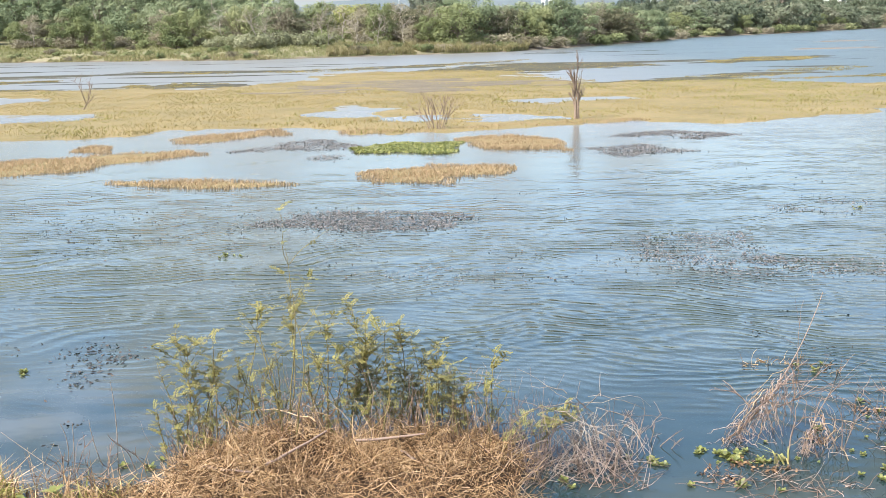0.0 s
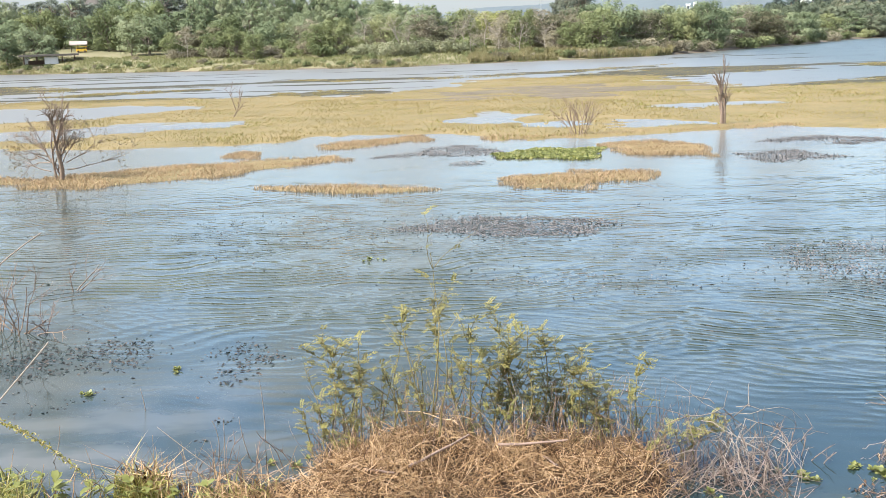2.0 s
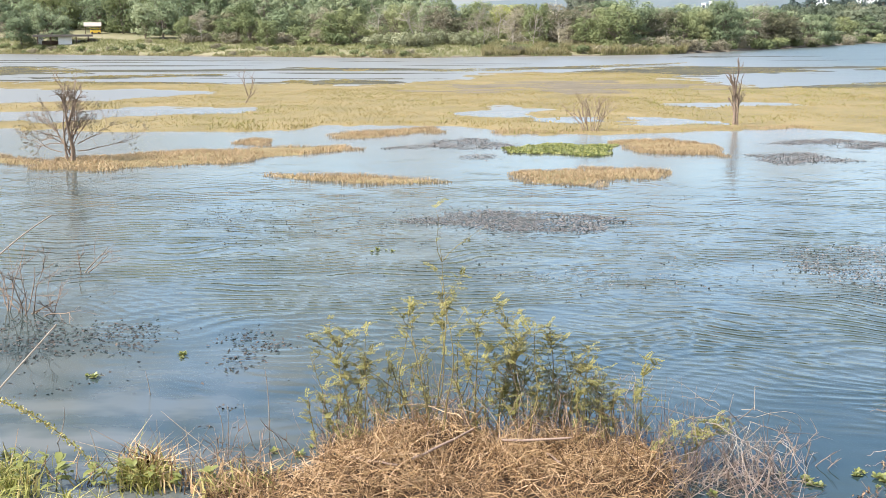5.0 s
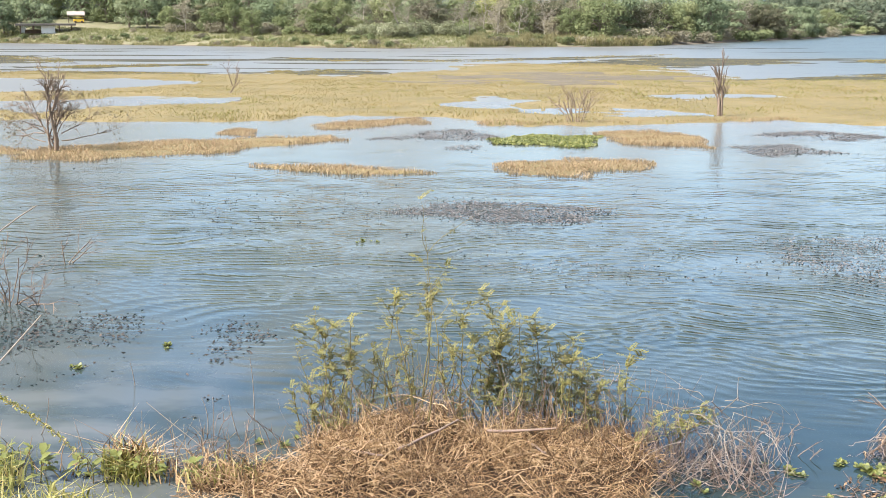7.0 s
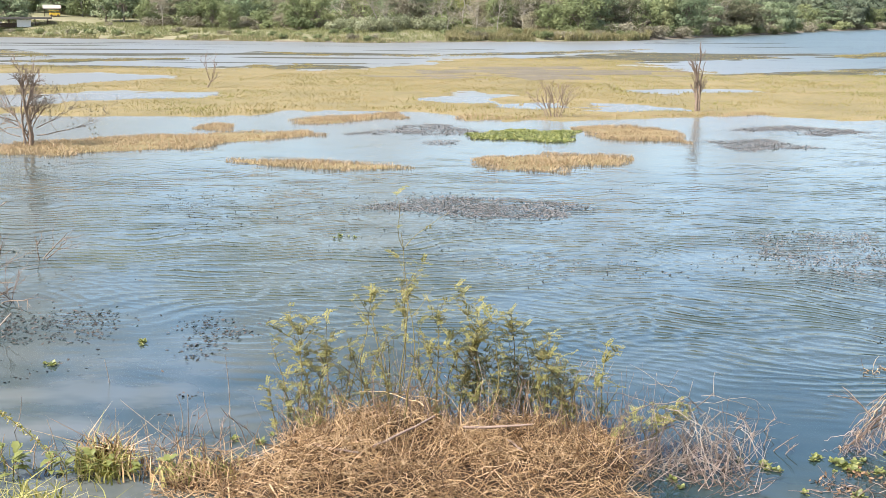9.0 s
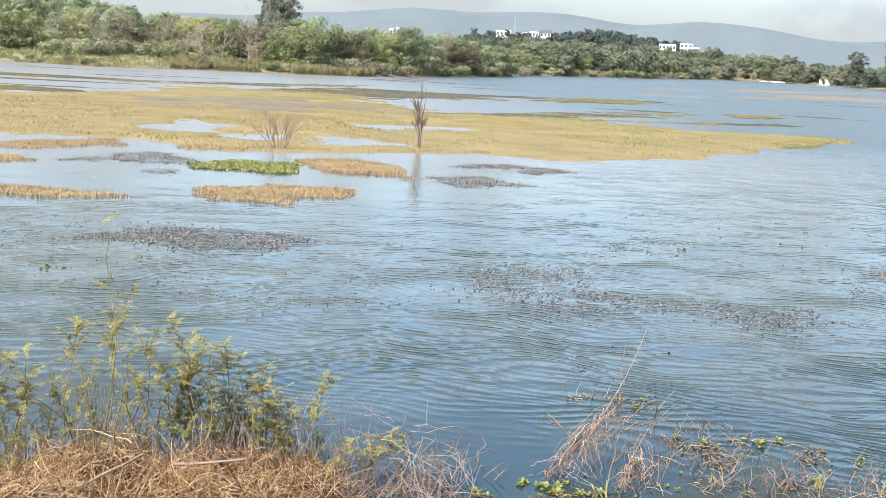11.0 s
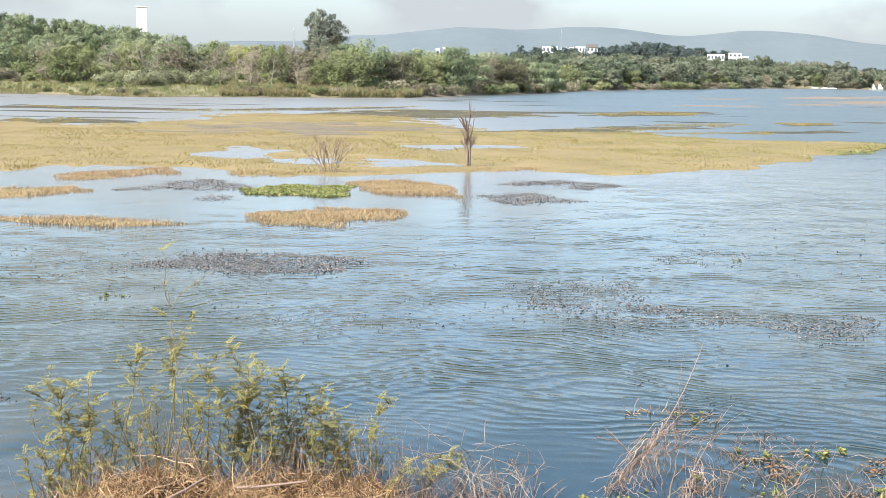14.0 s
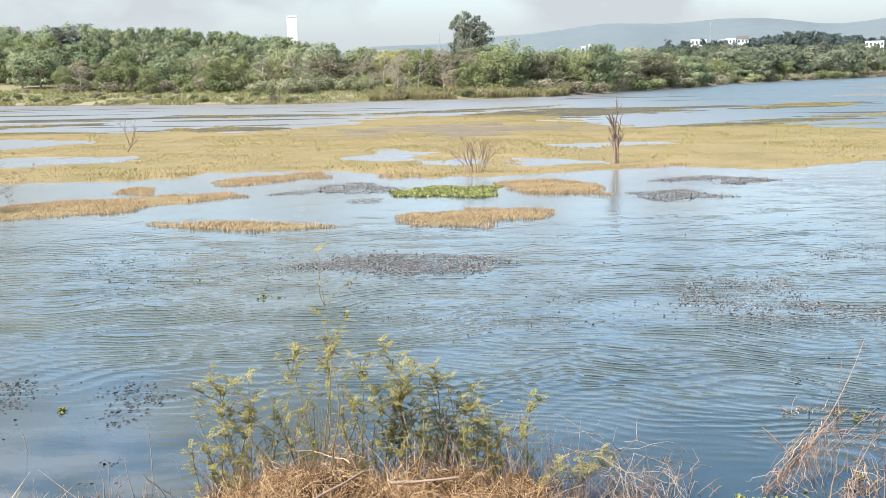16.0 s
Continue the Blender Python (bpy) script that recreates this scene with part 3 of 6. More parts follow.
LITTERS = [([(-7.7, 44.1), (-5.1, 47.4), (-3.6, 45.4), (-4.2, 43.2)], 3900, 0.081, 0.9), ([(-5.3, 41.7), (-3, 43), (-2.7, 41.5), (-4, 40.6)], 1820, 0.074, 0.9),
           ([(-3.9, 27.1), (-2.3, 28.5), (-0.3, 28.3), (0.5, 27.1), (-0.3, 25.8), (-2.8, 25.6)], 5980, 0.062, 1.0),
           ([(7.7, 47.2), (10, 50.2), (11.6, 46.9), (10.2, 45.2)], 4160, 0.081, 1.0), ([(5.3, 42.7), (7.5, 43.3), (8.5, 41.1), (6.7, 40)], 2860, 0.074, 1.0),
           ([(4.4, 23.8), (5.8, 24.6), (6.3, 23.2), (6.1, 20.6), (5, 20.1), (4.3, 21.6)], 2900, 0.06, 0.75),
           ([(6.4, 20.9), (7.8, 21.6), (9.6, 21.1), (9.9, 19.9), (8.9, 19.3), (7.6, 20)], 2600, 0.06, 0.62),
           ([(-1.5, 20.9), (-0.25, 21.25), (1, 20.6), (0.2, 20.15)], 598, 0.043, 0.6), ([(-10.5, 17), (-9, 18.2), (-7.25, 17.2), (-5.7, 15.4), (-6.0, 14.3), (-7.8, 14.4), (-9.5, 15.6)], 3600, 0.062, 0.56),
           ([(12.5, 24.3), (14.7, 25.7), (16.5, 24.4), (14.5, 22.6), (12.9, 22.8)], 1820, 0.056, 0.7), ([(8.5, 27.3), (10, 28.2), (10.6, 27.2), (9, 26.3)], 910, 0.056, 0.7),
           ([(-11, 29), (-2, 29.5), (-2, 25), (-10, 25)], 420, 0.075, 0.25), ([(-8, 24), (0, 24), (2, 20), (-7, 20)], 340, 0.065, 0.2), ([(-3, 22.5), (3, 23), (4, 19.5), (-2, 19.5)], 520, 0.06, 0.3),
           ([(9, 33), (20, 36), (18, 28), (10, 27)], 260, 0.08, 0.2), ([(-11.9, 27.3), (-9.8, 27), (-6.6, 26.7), (-6.9, 25.9), (-9.6, 25.9)], 910, 0.050, 0.5)]
for poly, n, size, dense in LITTERS:
    litter_patch(poly, n, size, 1.3 if dense < 0.6 else 0.8, dense * 0.78, WET_LEAF if dense < 0.6 else LITTER)


def specks():
    """Single drifting leaves and bits of weed, thick in places."""
    n = 12000
    y = 11.8 + 24 * rng.uniform(0, 1, n) ** 1.4
    x = rng.uniform(-0.62, 0.66, n) * y
    keep = wobble(x, y, 2.6) + 0.6 * wobble(x, y, 0.7) > 0.62
    P = np.c_[x, y, np.full(n, 0.003)][keep]
    V, F = flakes(P, rng.normal(size=P.shape) * 0.3 + [0, 0, 1], rng.uniform(0.025, 0.09, len(P)), 0.5)
    thing("drifting_leaves", np_mesh("drifting_leaves", V, F, WET_LEAF), "scattered single dead leaves drifting on the water", "floating leaves", kind="stuff")


specks()


# ---------------- bars in the far water ----------------
BAR = material("weedy_bar", [(0.035, 0.034, 0.025), (0.075, 0.068, 0.044), (0.16, 0.14, 0.075)], 0.9, 0.09, 0.3, fine=0.5)
SAND = material("sand_bar", [(0.13, 0.108, 0.078), (0.21, 0.165, 0.125), (0.16, 0.142, 0.085)], 0.9, 0.03, 0.2, fine=0.4)


def bar(poly, mat, label, step, ragged):
    p = np.array(poly)
    m = ragged * 2
    return sheet("mud_bar", lambda X, Y: inside(poly, X, Y) * 0.4 - 0.45 * ragged + ragged * (wobble(X, Y * 3.2, ragged * 6) + 0.5 * wobble(X, Y * 3, ragged * 1.4)), p[:, 0].min() - m * 4, p[:, 0].max() + m * 4, p[:, 1].min() - m, p[:, 1].max() + m, step, mat, label, "mud bar")


BARS = [[(29.5, 133.3), (39.4, 149), (48.7, 149.5), (43.3, 138), (32.1, 129)], [(11.4, 87), (20.2, 99), (40.7, 115), (44.2, 112), (31, 99), (16.4, 87)],
        [(46.3, 115.6), (51.8, 116.4), (48.1, 110.6), (43.7, 109.6)], [(17.9, 88.8), (29.7, 93.4), (44.4, 98), (28.2, 90)], [(-6.3, 115.3), (7.9, 146), (22.3, 137.7), (23.7, 128.5), (9.9, 116), (2.9, 119)],
        [(-80.3, 141), (-71.5, 142), (-58.6, 128.3), (-56.1, 118.5), (-64.5, 116.3)], [(-55.3, 106.5), (-46.9, 116), (-38.4, 117), (-38.6, 112.3), (-47.6, 106)],
        [(-29.3, 100.6), (-23.8, 105.5), (-17.5, 101.5), (-18.6, 98), (-25.7, 98)], [(-54, 95), (-46.6, 99.4), (-34, 97.5), (-36.3, 95), (-45.2, 90)],
        [(-24.3, 127.5), (-6.3, 142), (12, 159), (3.9, 143), (-11.7, 128)], [(-36, 138.5), (-24, 132.5), (-26.5, 129.5)]]
for q in BARS:
    bar(q, BAR, "low weedy mud bar in the shallows", 0.7, 1.6)
for q in ([(46.3, 178), (95.4, 225), (213.5, 330), (330, 420), (330, 400), (157.2, 250), (119.1, 224), (68, 188)], [(65.3, 229), (132.8, 310), (245.5, 408), (135, 286)]):
    bar(q, SAND, "long reddish sand bar in the shallows", 2.2, 4.0)


def bar_weed():
    """Short weeds on the mud bars."""
    P = np.concatenate([scatter(q, 4200, 1.4, 4.0) for q in BARS])
    P = P[wobble(P[:, 0], P[:, 1] * 2, 3.0) > -0.3]
    V, F = blades(P, rng.uniform(0.04, 0.16, len(P)), 0.09, 1.2)
    thing("bar_weed", np_mesh("bar_weed", V, F, MARSH_BLADE), "sparse olive weeds on the mud bars", "weeds", kind="stuff")


bar_weed()


def streaks():
    """Thin drifts of weed over the open water between marsh and shore."""
    X, Y = np.meshgrid(np.arange(-95, 150, 1.3), np.arange(88, 330, 1.1), indexing="ij")
    r, az = np.hypot(X, Y), np.degrees(np.arctan2(-X, Y))
    open_ = np.minimum(shore(az) * 0.9 - r, r - 96) / 12
    lines = wobble(X + 0.6 * Y, Y * 6.0, 26.0, 3)
    e = np.where(mat_height(X, Y) > -2, -1, np.minimum(open_, lines - 0.5 - 0.5 * np.clip((X - 12) / 35, 0, 1)))
    Z = np.clip(e * 0.08, -0.05, 0.04)
    n1, n2 = X.shape
    i, j = np.meshgrid(np.arange(n1 - 1), np.arange(n2 - 1), indexing="ij")
    a = i * n2 + j
    F = np.stack([a, a + n2, a + n2 + 1, a + 1], -1).reshape(-1, 4)
    F = F[Z.ravel()[F].max(1) > -0.04]
    thing("drifting_weed", np_mesh("drifting_weed", np.stack([X, Y, Z], -1), F, BAR, True), "thin dark drifts of weed on the open lake", "water weed", kind="stuff")


streaks()


rng = np.random.default_rng(59)
# ---------------- trees of the far shore ----------------
def crown_mesh(name, lobes, n, size, mat, hollow=0.35, fill=0.55):
    """Clumps of leaves on the skins of many lobes (x, y, z, rx, rz)."""
    lobes = np.array(lobes, float)
    area = lobes[:, 3] * lobes[:, 4] + 0.2
    k = rng.choice(len(lobes), n, p=area / area.sum())
    d = rng.normal(size=(n, 3))
    d /= np.linalg.norm(d, axis=1, keepdims=True)
    d[:, 2] = np.where(d[:, 2] < -0.45, -d[:, 2], d[:, 2])
    q = rng.uniform(fill, 1.12, n)[:, None]
    rad = lobes[k][:, [3, 3, 4]]
    lump = 1 + 0.28 * np.sin(d[:, :1] * 7 + k[:, None]) * np.cos(d[:, 1:2] * 6 + k[:, None] * 2)
    P = lobes[k, :3] + d * rad * q * lump
    V, F = scraps(P, d + rng.normal(size=(n, 3)) * hollow, size * 1.35 * rng.uniform(0.55, 1.4, n))
    return np_mesh(name, V, F, mat)


def limb_mesh(name, tall, r, lobes, mat, sway=0.05):
    """A tapered trunk with limbs to the lobes."""
    top = max(l[2] for l in lobes)
    trunk = wander(np.array([[0, 0, -0.3]]), np.array([[rng.normal() * sway, rng.normal() * sway, 1]]), tall, 7, 0.05)
    sets = [tubes(trunk, taper(1, 7, r, r * 0.45), 7)]
    for x, y, z, rx, rz in lobes:
        s = trunk[0, rng.integers(2, 6)]
        e = np.array([x, y, z])
        t = np.linspace(0, 1, 5)[:, None]
        path = s + (e - s) * t + np.array([0, 0, 1.0]) * np.sin(t * np.pi) * 0.08 * top
        path[1:-1] += rng.normal(size=(3, 3)) * 0.12
        sets.append(tubes(path[None], taper(1, 5, r * 0.5, r * 0.14), 5))
    return np_mesh(name, *join(*sets), mat, True)


def tree(name, lobes, n, size, leaf, tall, r, label, category="tree", sway=0.05, hollow=0.25, fill=0.55, skin=None):
    root = tagged(new(name), label, category, "trees on the far shore")
    part("trunk", limb_mesh("trunk", tall, r, lobes, skin or TRUNK, sway), root)
    part("crown", crown_mesh("crown", lobes, n, size, leaf, hollow, fill), root)
    return root


def round_lobes(h, w, low, count):
    out_ = []
    for _ in range(count):
        z = rng.uniform(low, 0.9)
        rr = w * 0.5 * math.sqrt(max(0.06, 1 - (abs(z - 0.48) / 0.56) ** 2)) * 0.86
        a, q = rng.uniform(0, 2 * math.pi), rng.uniform(0.45, 1.0)
        s = rng.uniform(0.13, 0.22) * w
        out_.append((math.cos(a) * rr * q, math.sin(a) * rr * q, z * h, s, s * rng.uniform(0.55, 0.8)))
    out_.append((0, 0, h * 0.5, w * 0.33, h * 0.33))
    return out_


def flat_lobes(h, w, count):
    out_ = []
    for _ in range(count):
        a, q = rng.uniform(0, 2 * math.pi), math.sqrt(rng.uniform(0, 1))
        s = rng.uniform(0.12, 0.2) * w
        out_.append((math.cos(a) * q * w * 0.45, math.sin(a) * q * w * 0.45, h * (rng.uniform(0.3, 0.94) - 0.26 * q * q), s, s * rng.uniform(0.32, 0.48)))
    return out_


def tall_lobes(h, w, count, low=0.2):
    out_ = []
    for i in range(count):
        z = low + (0.98 - low) * (i + rng.uniform(0, 1)) / count
        a, q = rng.uniform(0, 2 * math.pi), rng.uniform(0.1, 1.0)
        s = rng.uniform(0.11, 0.19) * w * (1.2 - 0.45 * z)
        out_.append((math.cos(a) * q * w * 0.42 * (1.12 - 0.5 * z), math.sin(a) * q * w * 0.42 * (1.12 - 0.5 * z), z * h * 0.96, s, s * rng.uniform(0.7, 1.0)))
    return out_


def shrub_lobes(h, w, count):
    out_ = []
    for _ in range(count):
        a, q = rng.uniform(0, 2 * math.pi), math.sqrt(rng.uniform(0, 1))
        s = rng.uniform(0.14, 0.26) * w
        out_.append((math.cos(a) * q * w * 0.4, math.sin(a) * q * w * 0.4, h * rng.uniform(0.15, 0.62), s, min(s, h * 0.36)))
    return out_


def bare_tree(tall, n, label):
    """A tree of fine pale branches with few leaves left."""
    root = tagged(new("bare_tree"), label, "tree", "trees on the far shore")
    trunk = wander(np.array([[0, 0, -0.3]]), np.array([[rng.normal() * 0.08, rng.normal() * 0.08, 1]]), tall * 0.75, 7, 0.08)
    sets, P, D, L, R = [tubes(trunk, taper(1, 7, 0.17, 0.07), 6)], trunk[0, [2, 3, 3, 4, 4, 5, 5, 6, 6]], rng.normal(size=(9, 3)) * 0.7 + [0, 0, 0.75], tall * 0.42, 0.075
    for _ in range(3):
        paths = wander(P, D, L * rng.uniform(0.6, 1.1, len(P)), 5, 0.16, -0.02)
        sets.append(tubes(paths, taper(len(P), 5, R, R * 0.5), 3))
        who = np.repeat(np.arange(len(P)), 3)
        at = rng.integers(2, 5, len(who))
        D = paths[who, at] - paths[who, at - 1]
        D = D / (np.linalg.norm(D, axis=1, keepdims=True) + 1e-9) + rng.normal(size=(len(who), 3)) * 0.6
        P, L, R = paths[who, at], L * 0.6, R * 0.62
    part("trunk", np_mesh("trunk", *join(*sets), PALE_BARK, True), root)
    Q = P[rng.integers(len(P), size=n)] + rng.normal(size=(n, 3)) * 0.35
    part("crown", np_mesh("crown", *scraps(Q, rng.normal(size=(n, 3)) + [0, 0, 0.4], 0.34 * rng.uniform(0.5, 1.4, n)), CROWNS["grey"]), root)
    return root


KINDS = {
    "bare": [bare_tree(8.5, n, "nearly leafless tree with fine pale grey branches") for n in (250, 500, 800)],
    "oak": [tree("broadleaf_tree", round_lobes(10, 9.5, 0.1, 30), 4600, 0.4, CROWNS["dark"], 6.5, 0.26, "dense dark green broadleaf tree on the lake shore") for _ in range(3)],
    "green": [tree("broadleaf_tree", round_lobes(9, 9, 0.08, 28), 4300, 0.37, CROWNS["green"], 6, 0.22, "leafy mid-green broadleaf tree on the lake shore") for _ in range(3)],
    "dry": [tree("half_bare_tree", round_lobes(7.5, 7, 0.15, 26), 1900, 0.3, CROWNS["grey"], 5.5, 0.13, "half-bare grey-brown tree on the lake shore", hollow=0.9, fill=0.3) for _ in range(3)],
    "flat": [tree("umbrella_tree", flat_lobes(9, 11, 30), 4000, 0.38, CROWNS["olive"], 5, 0.22, "spreading umbrella-shaped tree with layered olive-brown foliage") for _ in range(2)]
            + [tree("umbrella_tree", flat_lobes(9, 11, 30), 3800, 0.38, CROWNS["dark"], 5, 0.22, "spreading umbrella-shaped tree with layered dark foliage")],
    "pine": [tree("pine_tree", tall_lobes(13, 8.5, 40, 0.3), 3800, 0.42, CROWNS["dark"], 12, 0.2, "tall dark green pine of the shore wood", sway=0.02) for _ in range(3)],
    "gum": [tree("eucalyptus_tree", tall_lobes(20, 10, 44, 0.16), 4200, 0.52, CROWNS["gum"], 18, 0.3, "tall eucalyptus with clumped grey-green foliage", sway=0.03, hollow=0.5) for _ in range(3)],
    "bright": [tree("blossoming_tree", round_lobes(9, 8, 0.3, 24), 2600, 0.42, CROWNS["bright"], 6, 0.22, "bright yellow-green tree above the shore wood") for _ in range(2)],
    "far": [tree("broadleaf_tree", round_lobes(10, 11, 0.05, 22), 1700, 0.75, CROWNS["distant"], 6, 0.22, "leafy green tree on the distant shore") for _ in range(2)]
           + [tree("broadleaf_tree", round_lobes(10, 11, 0.05, 22), 1700, 0.75, CROWNS["distant"], 6, 0.22, "dull green tree on the distant shore") for _ in range(2)],
    "deep": [tree("conifer", tall_lobes(12, 9, 26, 0.05), 1600, 0.8, CROWNS["deep"], 10, 0.22, "very dark tree on the far wooded hill") for _ in range(2)] + [tree("broadleaf_tree", round_lobes(10, 11, 0.05, 22), 1700, 0.75, CROWNS["deep"], 6, 0.22, "dark rounded tree on the far wooded hill")],
    "shrub": [tree("shrub", shrub_lobes(2.4, 4.2, 16), 1100, 0.3, CROWNS["green"], 1.2, 0.07, "rounded green shrub at the water's edge", "shrub") for _ in range(2)]
             + [tree("shrub", shrub_lobes(2.2, 4.0, 16), 1000, 0.26, CROWNS["grey"], 1.2, 0.07, "rounded grey-brown dry shrub at the water's edge", "shrub", hollow=0.8)],
    "pale": [tree("pale_shrub", shrub_lobes(3.2, 6.5, 20), 1700, 0.34, CROWNS["pale"], 1.5, 0.08, "pale flowering creeper mounded over shrubs", "shrub") for _ in range(2)],
}
used_first = set()


def plant_tree(kind, az, d, height=1.0, wide=1.0, which=None):
    pool = KINDS[kind]
    base = pool[rng.integers(len(pool)) if which is None else which % len(pool)]
    x, y = -math.sin(radians(az)) * d, math.cos(radians(az)) * d
    z = float(ground_z(np.array([x]), np.array([y]))[0]) - 0.1
    m = pose(x, y, z, rz=rng.uniform(0, 360))
    if base.name not in used_first:
        used_first.add(base.name)
        ob = base
        ob.matrix_basis = m
    else:
        ob = copy_thing(base, m)
    ob.scale = (wide, wide, height)
    return ob


CREST_AZ = [-10, -9.2, -8, -5.9, -4.5, -2, 2, 4, 6.8, 8.7, 9.8, 10.6, 11.7, 14.9, 17.5, 18.4, 19.7, 21.3, 22.5, 36]
CREST_EL = [0.62, 0.75, 1.26, 1.08, 1.2, 1.36, 1.44, 1.42, 1.64, 1.8, 2.08, 2.0, 2.22, 2.58, 2.44, 2.7, 3.08, 2.78, 2.55, 2.4]
TALL = {"bare": 8.2, "oak": 10.2, "green": 9.2, "dry": 7.6, "flat": 9.2, "pine": 13.2, "gum": 20.4, "bright": 9.2}


def crest(az0, az1, off0, off1, step, kinds, lo, hi, wide):
    """The back row of a wood, its tops along the skyline."""
    az = az0
    while az > az1:
        a = az + rng.normal() * 0.12
        d = float(shore(a)) + rng.uniform(off0, off1)
        kind = kinds[rng.integers(len(kinds))]
        z = float(ground_z(np.array([-math.sin(radians(a)) * d]), np.array([math.cos(radians(a)) * d]))[0])
        top = 4.5 + d * math.tan(radians(float(np.interp(a, CREST_AZ, CREST_EL)))) * rng.uniform(lo, hi)
        plant_tree(kind, a, d, max(0.4, (top - z) / TALL[kind]), wide * rng.uniform(0.85, 1.15))
        az -= math.degrees(step / d) * rng.uniform(0.7, 1.3)


def belt(az0, az1, off0, off1, step, kinds, lo, hi, wide=1.0):
    """A belt of trees behind the waterline, off metres past it, step metres apart."""
    az = az0
    while az > az1:
        d = float(shore(az))
        s = rng.uniform(lo, hi)
        plant_tree(kinds[rng.integers(len(kinds))], az + rng.normal() * 0.15, d + rng.uniform(off0, off1), s, wide * s * rng.uniform(0.85, 1.2))
        az -= math.degrees(step / (d + off0)) * rng.uniform(0.7, 1.3)


# tall back rows
crest(36, 17.8, 60, 82, 3.4, ["gum", "oak", "gum"], 0.86, 1.0, 1.05)
crest(36, 18.2, 46, 58, 5.0, ["oak", "green", "oak"], 0.55, 0.8, 1.1)
crest(18.6, 8.4, 56, 82, 1.45, ["pine"], 0.93, 1.02, 0.72)
crest(18.8, 9.0, 42, 55, 3.2, ["pine", "oak", "pine"], 0.66, 0.86, 0.85)
crest(10.4, 6.6, 52, 74, 3.0, ["oak", "pine", "oak"], 0.9, 1.02, 0.9)
crest(7.0, 3.2, 50, 66, 3.4, ["bright", "green", "bright", "oak"], 0.86, 1.0, 0.95)
crest(3.6, -9.2, 40, 62, 3.2, ["oak", "flat", "dry", "flat"], 0.84, 1.02, 1.1)
crest(3.6, -9.2, 24, 38, 3.4, ["oak", "flat", "dry", "flat"], 0.62, 0.84, 1.0)
# middle rows
belt(36, 28, 34, 50, 5.0, ["oak", "green", "dry"], 0.7, 1.0)
belt(19.5, 9.5, 26, 42, 3.4, ["green", "bare", "flat", "oak", "dry", "bare"], 0.6, 0.95)
belt(9.8, -9.5, 22, 36, 3.4, ["bare", "green", "dry", "oak", "flat", "bare"], 0.6, 0.95)
belt(-1.0, -11.2, 9, 20, 3.6, ["flat", "oak", "green", "flat", "dry"], 0.72, 0.98)
belt(6.5, -1.5, 11, 20, 3.4, ["bare", "dry", "bare", "green"], 0.5, 0.68)
belt(19, 8.5, 14, 24, 3.8, ["bare", "green", "shrub", "green", "dry"], 0.42, 0.75)
belt(36, 19, 8, 30, 12.0, ["shrub", "green", "dry", "shrub"], 0.4, 0.62)
# undergrowth
belt(18, -8, 24, 46, 2.6, ["shrub"], 0.8, 1.5, 1.1)
belt(20, -8, 16, 26, 3.4, ["shrub"], 0.7, 1.2, 1.1)
belt(36, 20, 46, 60, 3.0, ["shrub"], 0.9, 1.6, 1.2)
# brush along the water
belt(-2.5, -12.5, 3, 9, 2.2, ["shrub"], 0.8, 1.3, 1.1)
belt(-11, -20, 3, 10, 4.0, ["shrub"], 1.0, 1.6, 1.2)
belt(36, 8, 1.0, 9, 1.7, ["shrub"], 0.25, 0.6)
belt(5.5, -3.6, 2.0, 7, 1.8, ["shrub"], 0.45, 0.75)
belt(10.6, 6.2, 10, 17, 2.6, ["pale"], 0.7, 1.0)
# lone and special trees
for az, d, s in ((0.6, 330, 0.98), (0.1, 334, 0.9), (1.0, 336, 0.92), (-0.3, 331, 0.82)):
    plant_tree("gum", az, d, s, 0.8)
for az, d, s in ((20.9, 250, 0.95), (26.0, 258, 0.9), (27.3, 262, 0.9), (21.7, 254, 0.9)):
    plant_tree("oak", az, d, s, s * 1.05, 0)
# farther shore to the right
belt(-8.5, -14, 8, 30, 6.0, ["flat", "green", "oak", "dry"], 0.8, 1.05, 1.2)
belt(-10.5, -17, 40, 90, 6.5, ["far"], 0.9, 1.15, 1.1)
belt(-13.5, -28.4, 6, 22, 6.5, ["far", "far", "green", "dry"], 0.6, 0.95, 1.1)
belt(-12.5, -28.4, 26, 60, 4.5, ["far"], 0.95, 1.25, 1.1)
belt(-13.5, -24.5, 70, 150, 4.5, ["far"], 1.0, 1.3, 1.1)
for az, d, s in ((-27.2, 640, 0.95), (-27.5, 646, 0.92), (-24.2, 690, 0.78), (-24.5, 694, 0.75), (-16.4, 600, 0.8)):
    plant_tree("gum", az, d, s, 1.15)
# trees before and between the hill's houses, their tops along one skyline
def plant_to(kind, az, d, top):
    x, y = -math.sin(radians(az)) * d, math.cos(radians(az)) * d
    z = float(ground_z(np.array([x]), np.array([y]))[0])
    k = max(0.5, (top - z) / (12.0 if kind == "deep" else 10.0))
    plant_tree(kind, az, d, k, min(1.5, 0.7 + 0.35 * k) * rng.uniform(0.8, 1.2))


for _ in range(120):
    az = rng.uniform(-27, -8.6)
    plant_to("far", az, rng.uniform(740, 800), float(np.interp(-az, [8.6, 12, 15, 18.7, 20.6, 22.3, 24, 27], [20, 20.5, 20, 19.5, 19.5, 17.5, 15, 12])) * rng.uniform(0.82, 1.03))
for _ in range(26):
    plant_to("deep", rng.uniform(-13.4, -8.8), rng.uniform(826, 832), rng.uniform(20.5, 26.5))
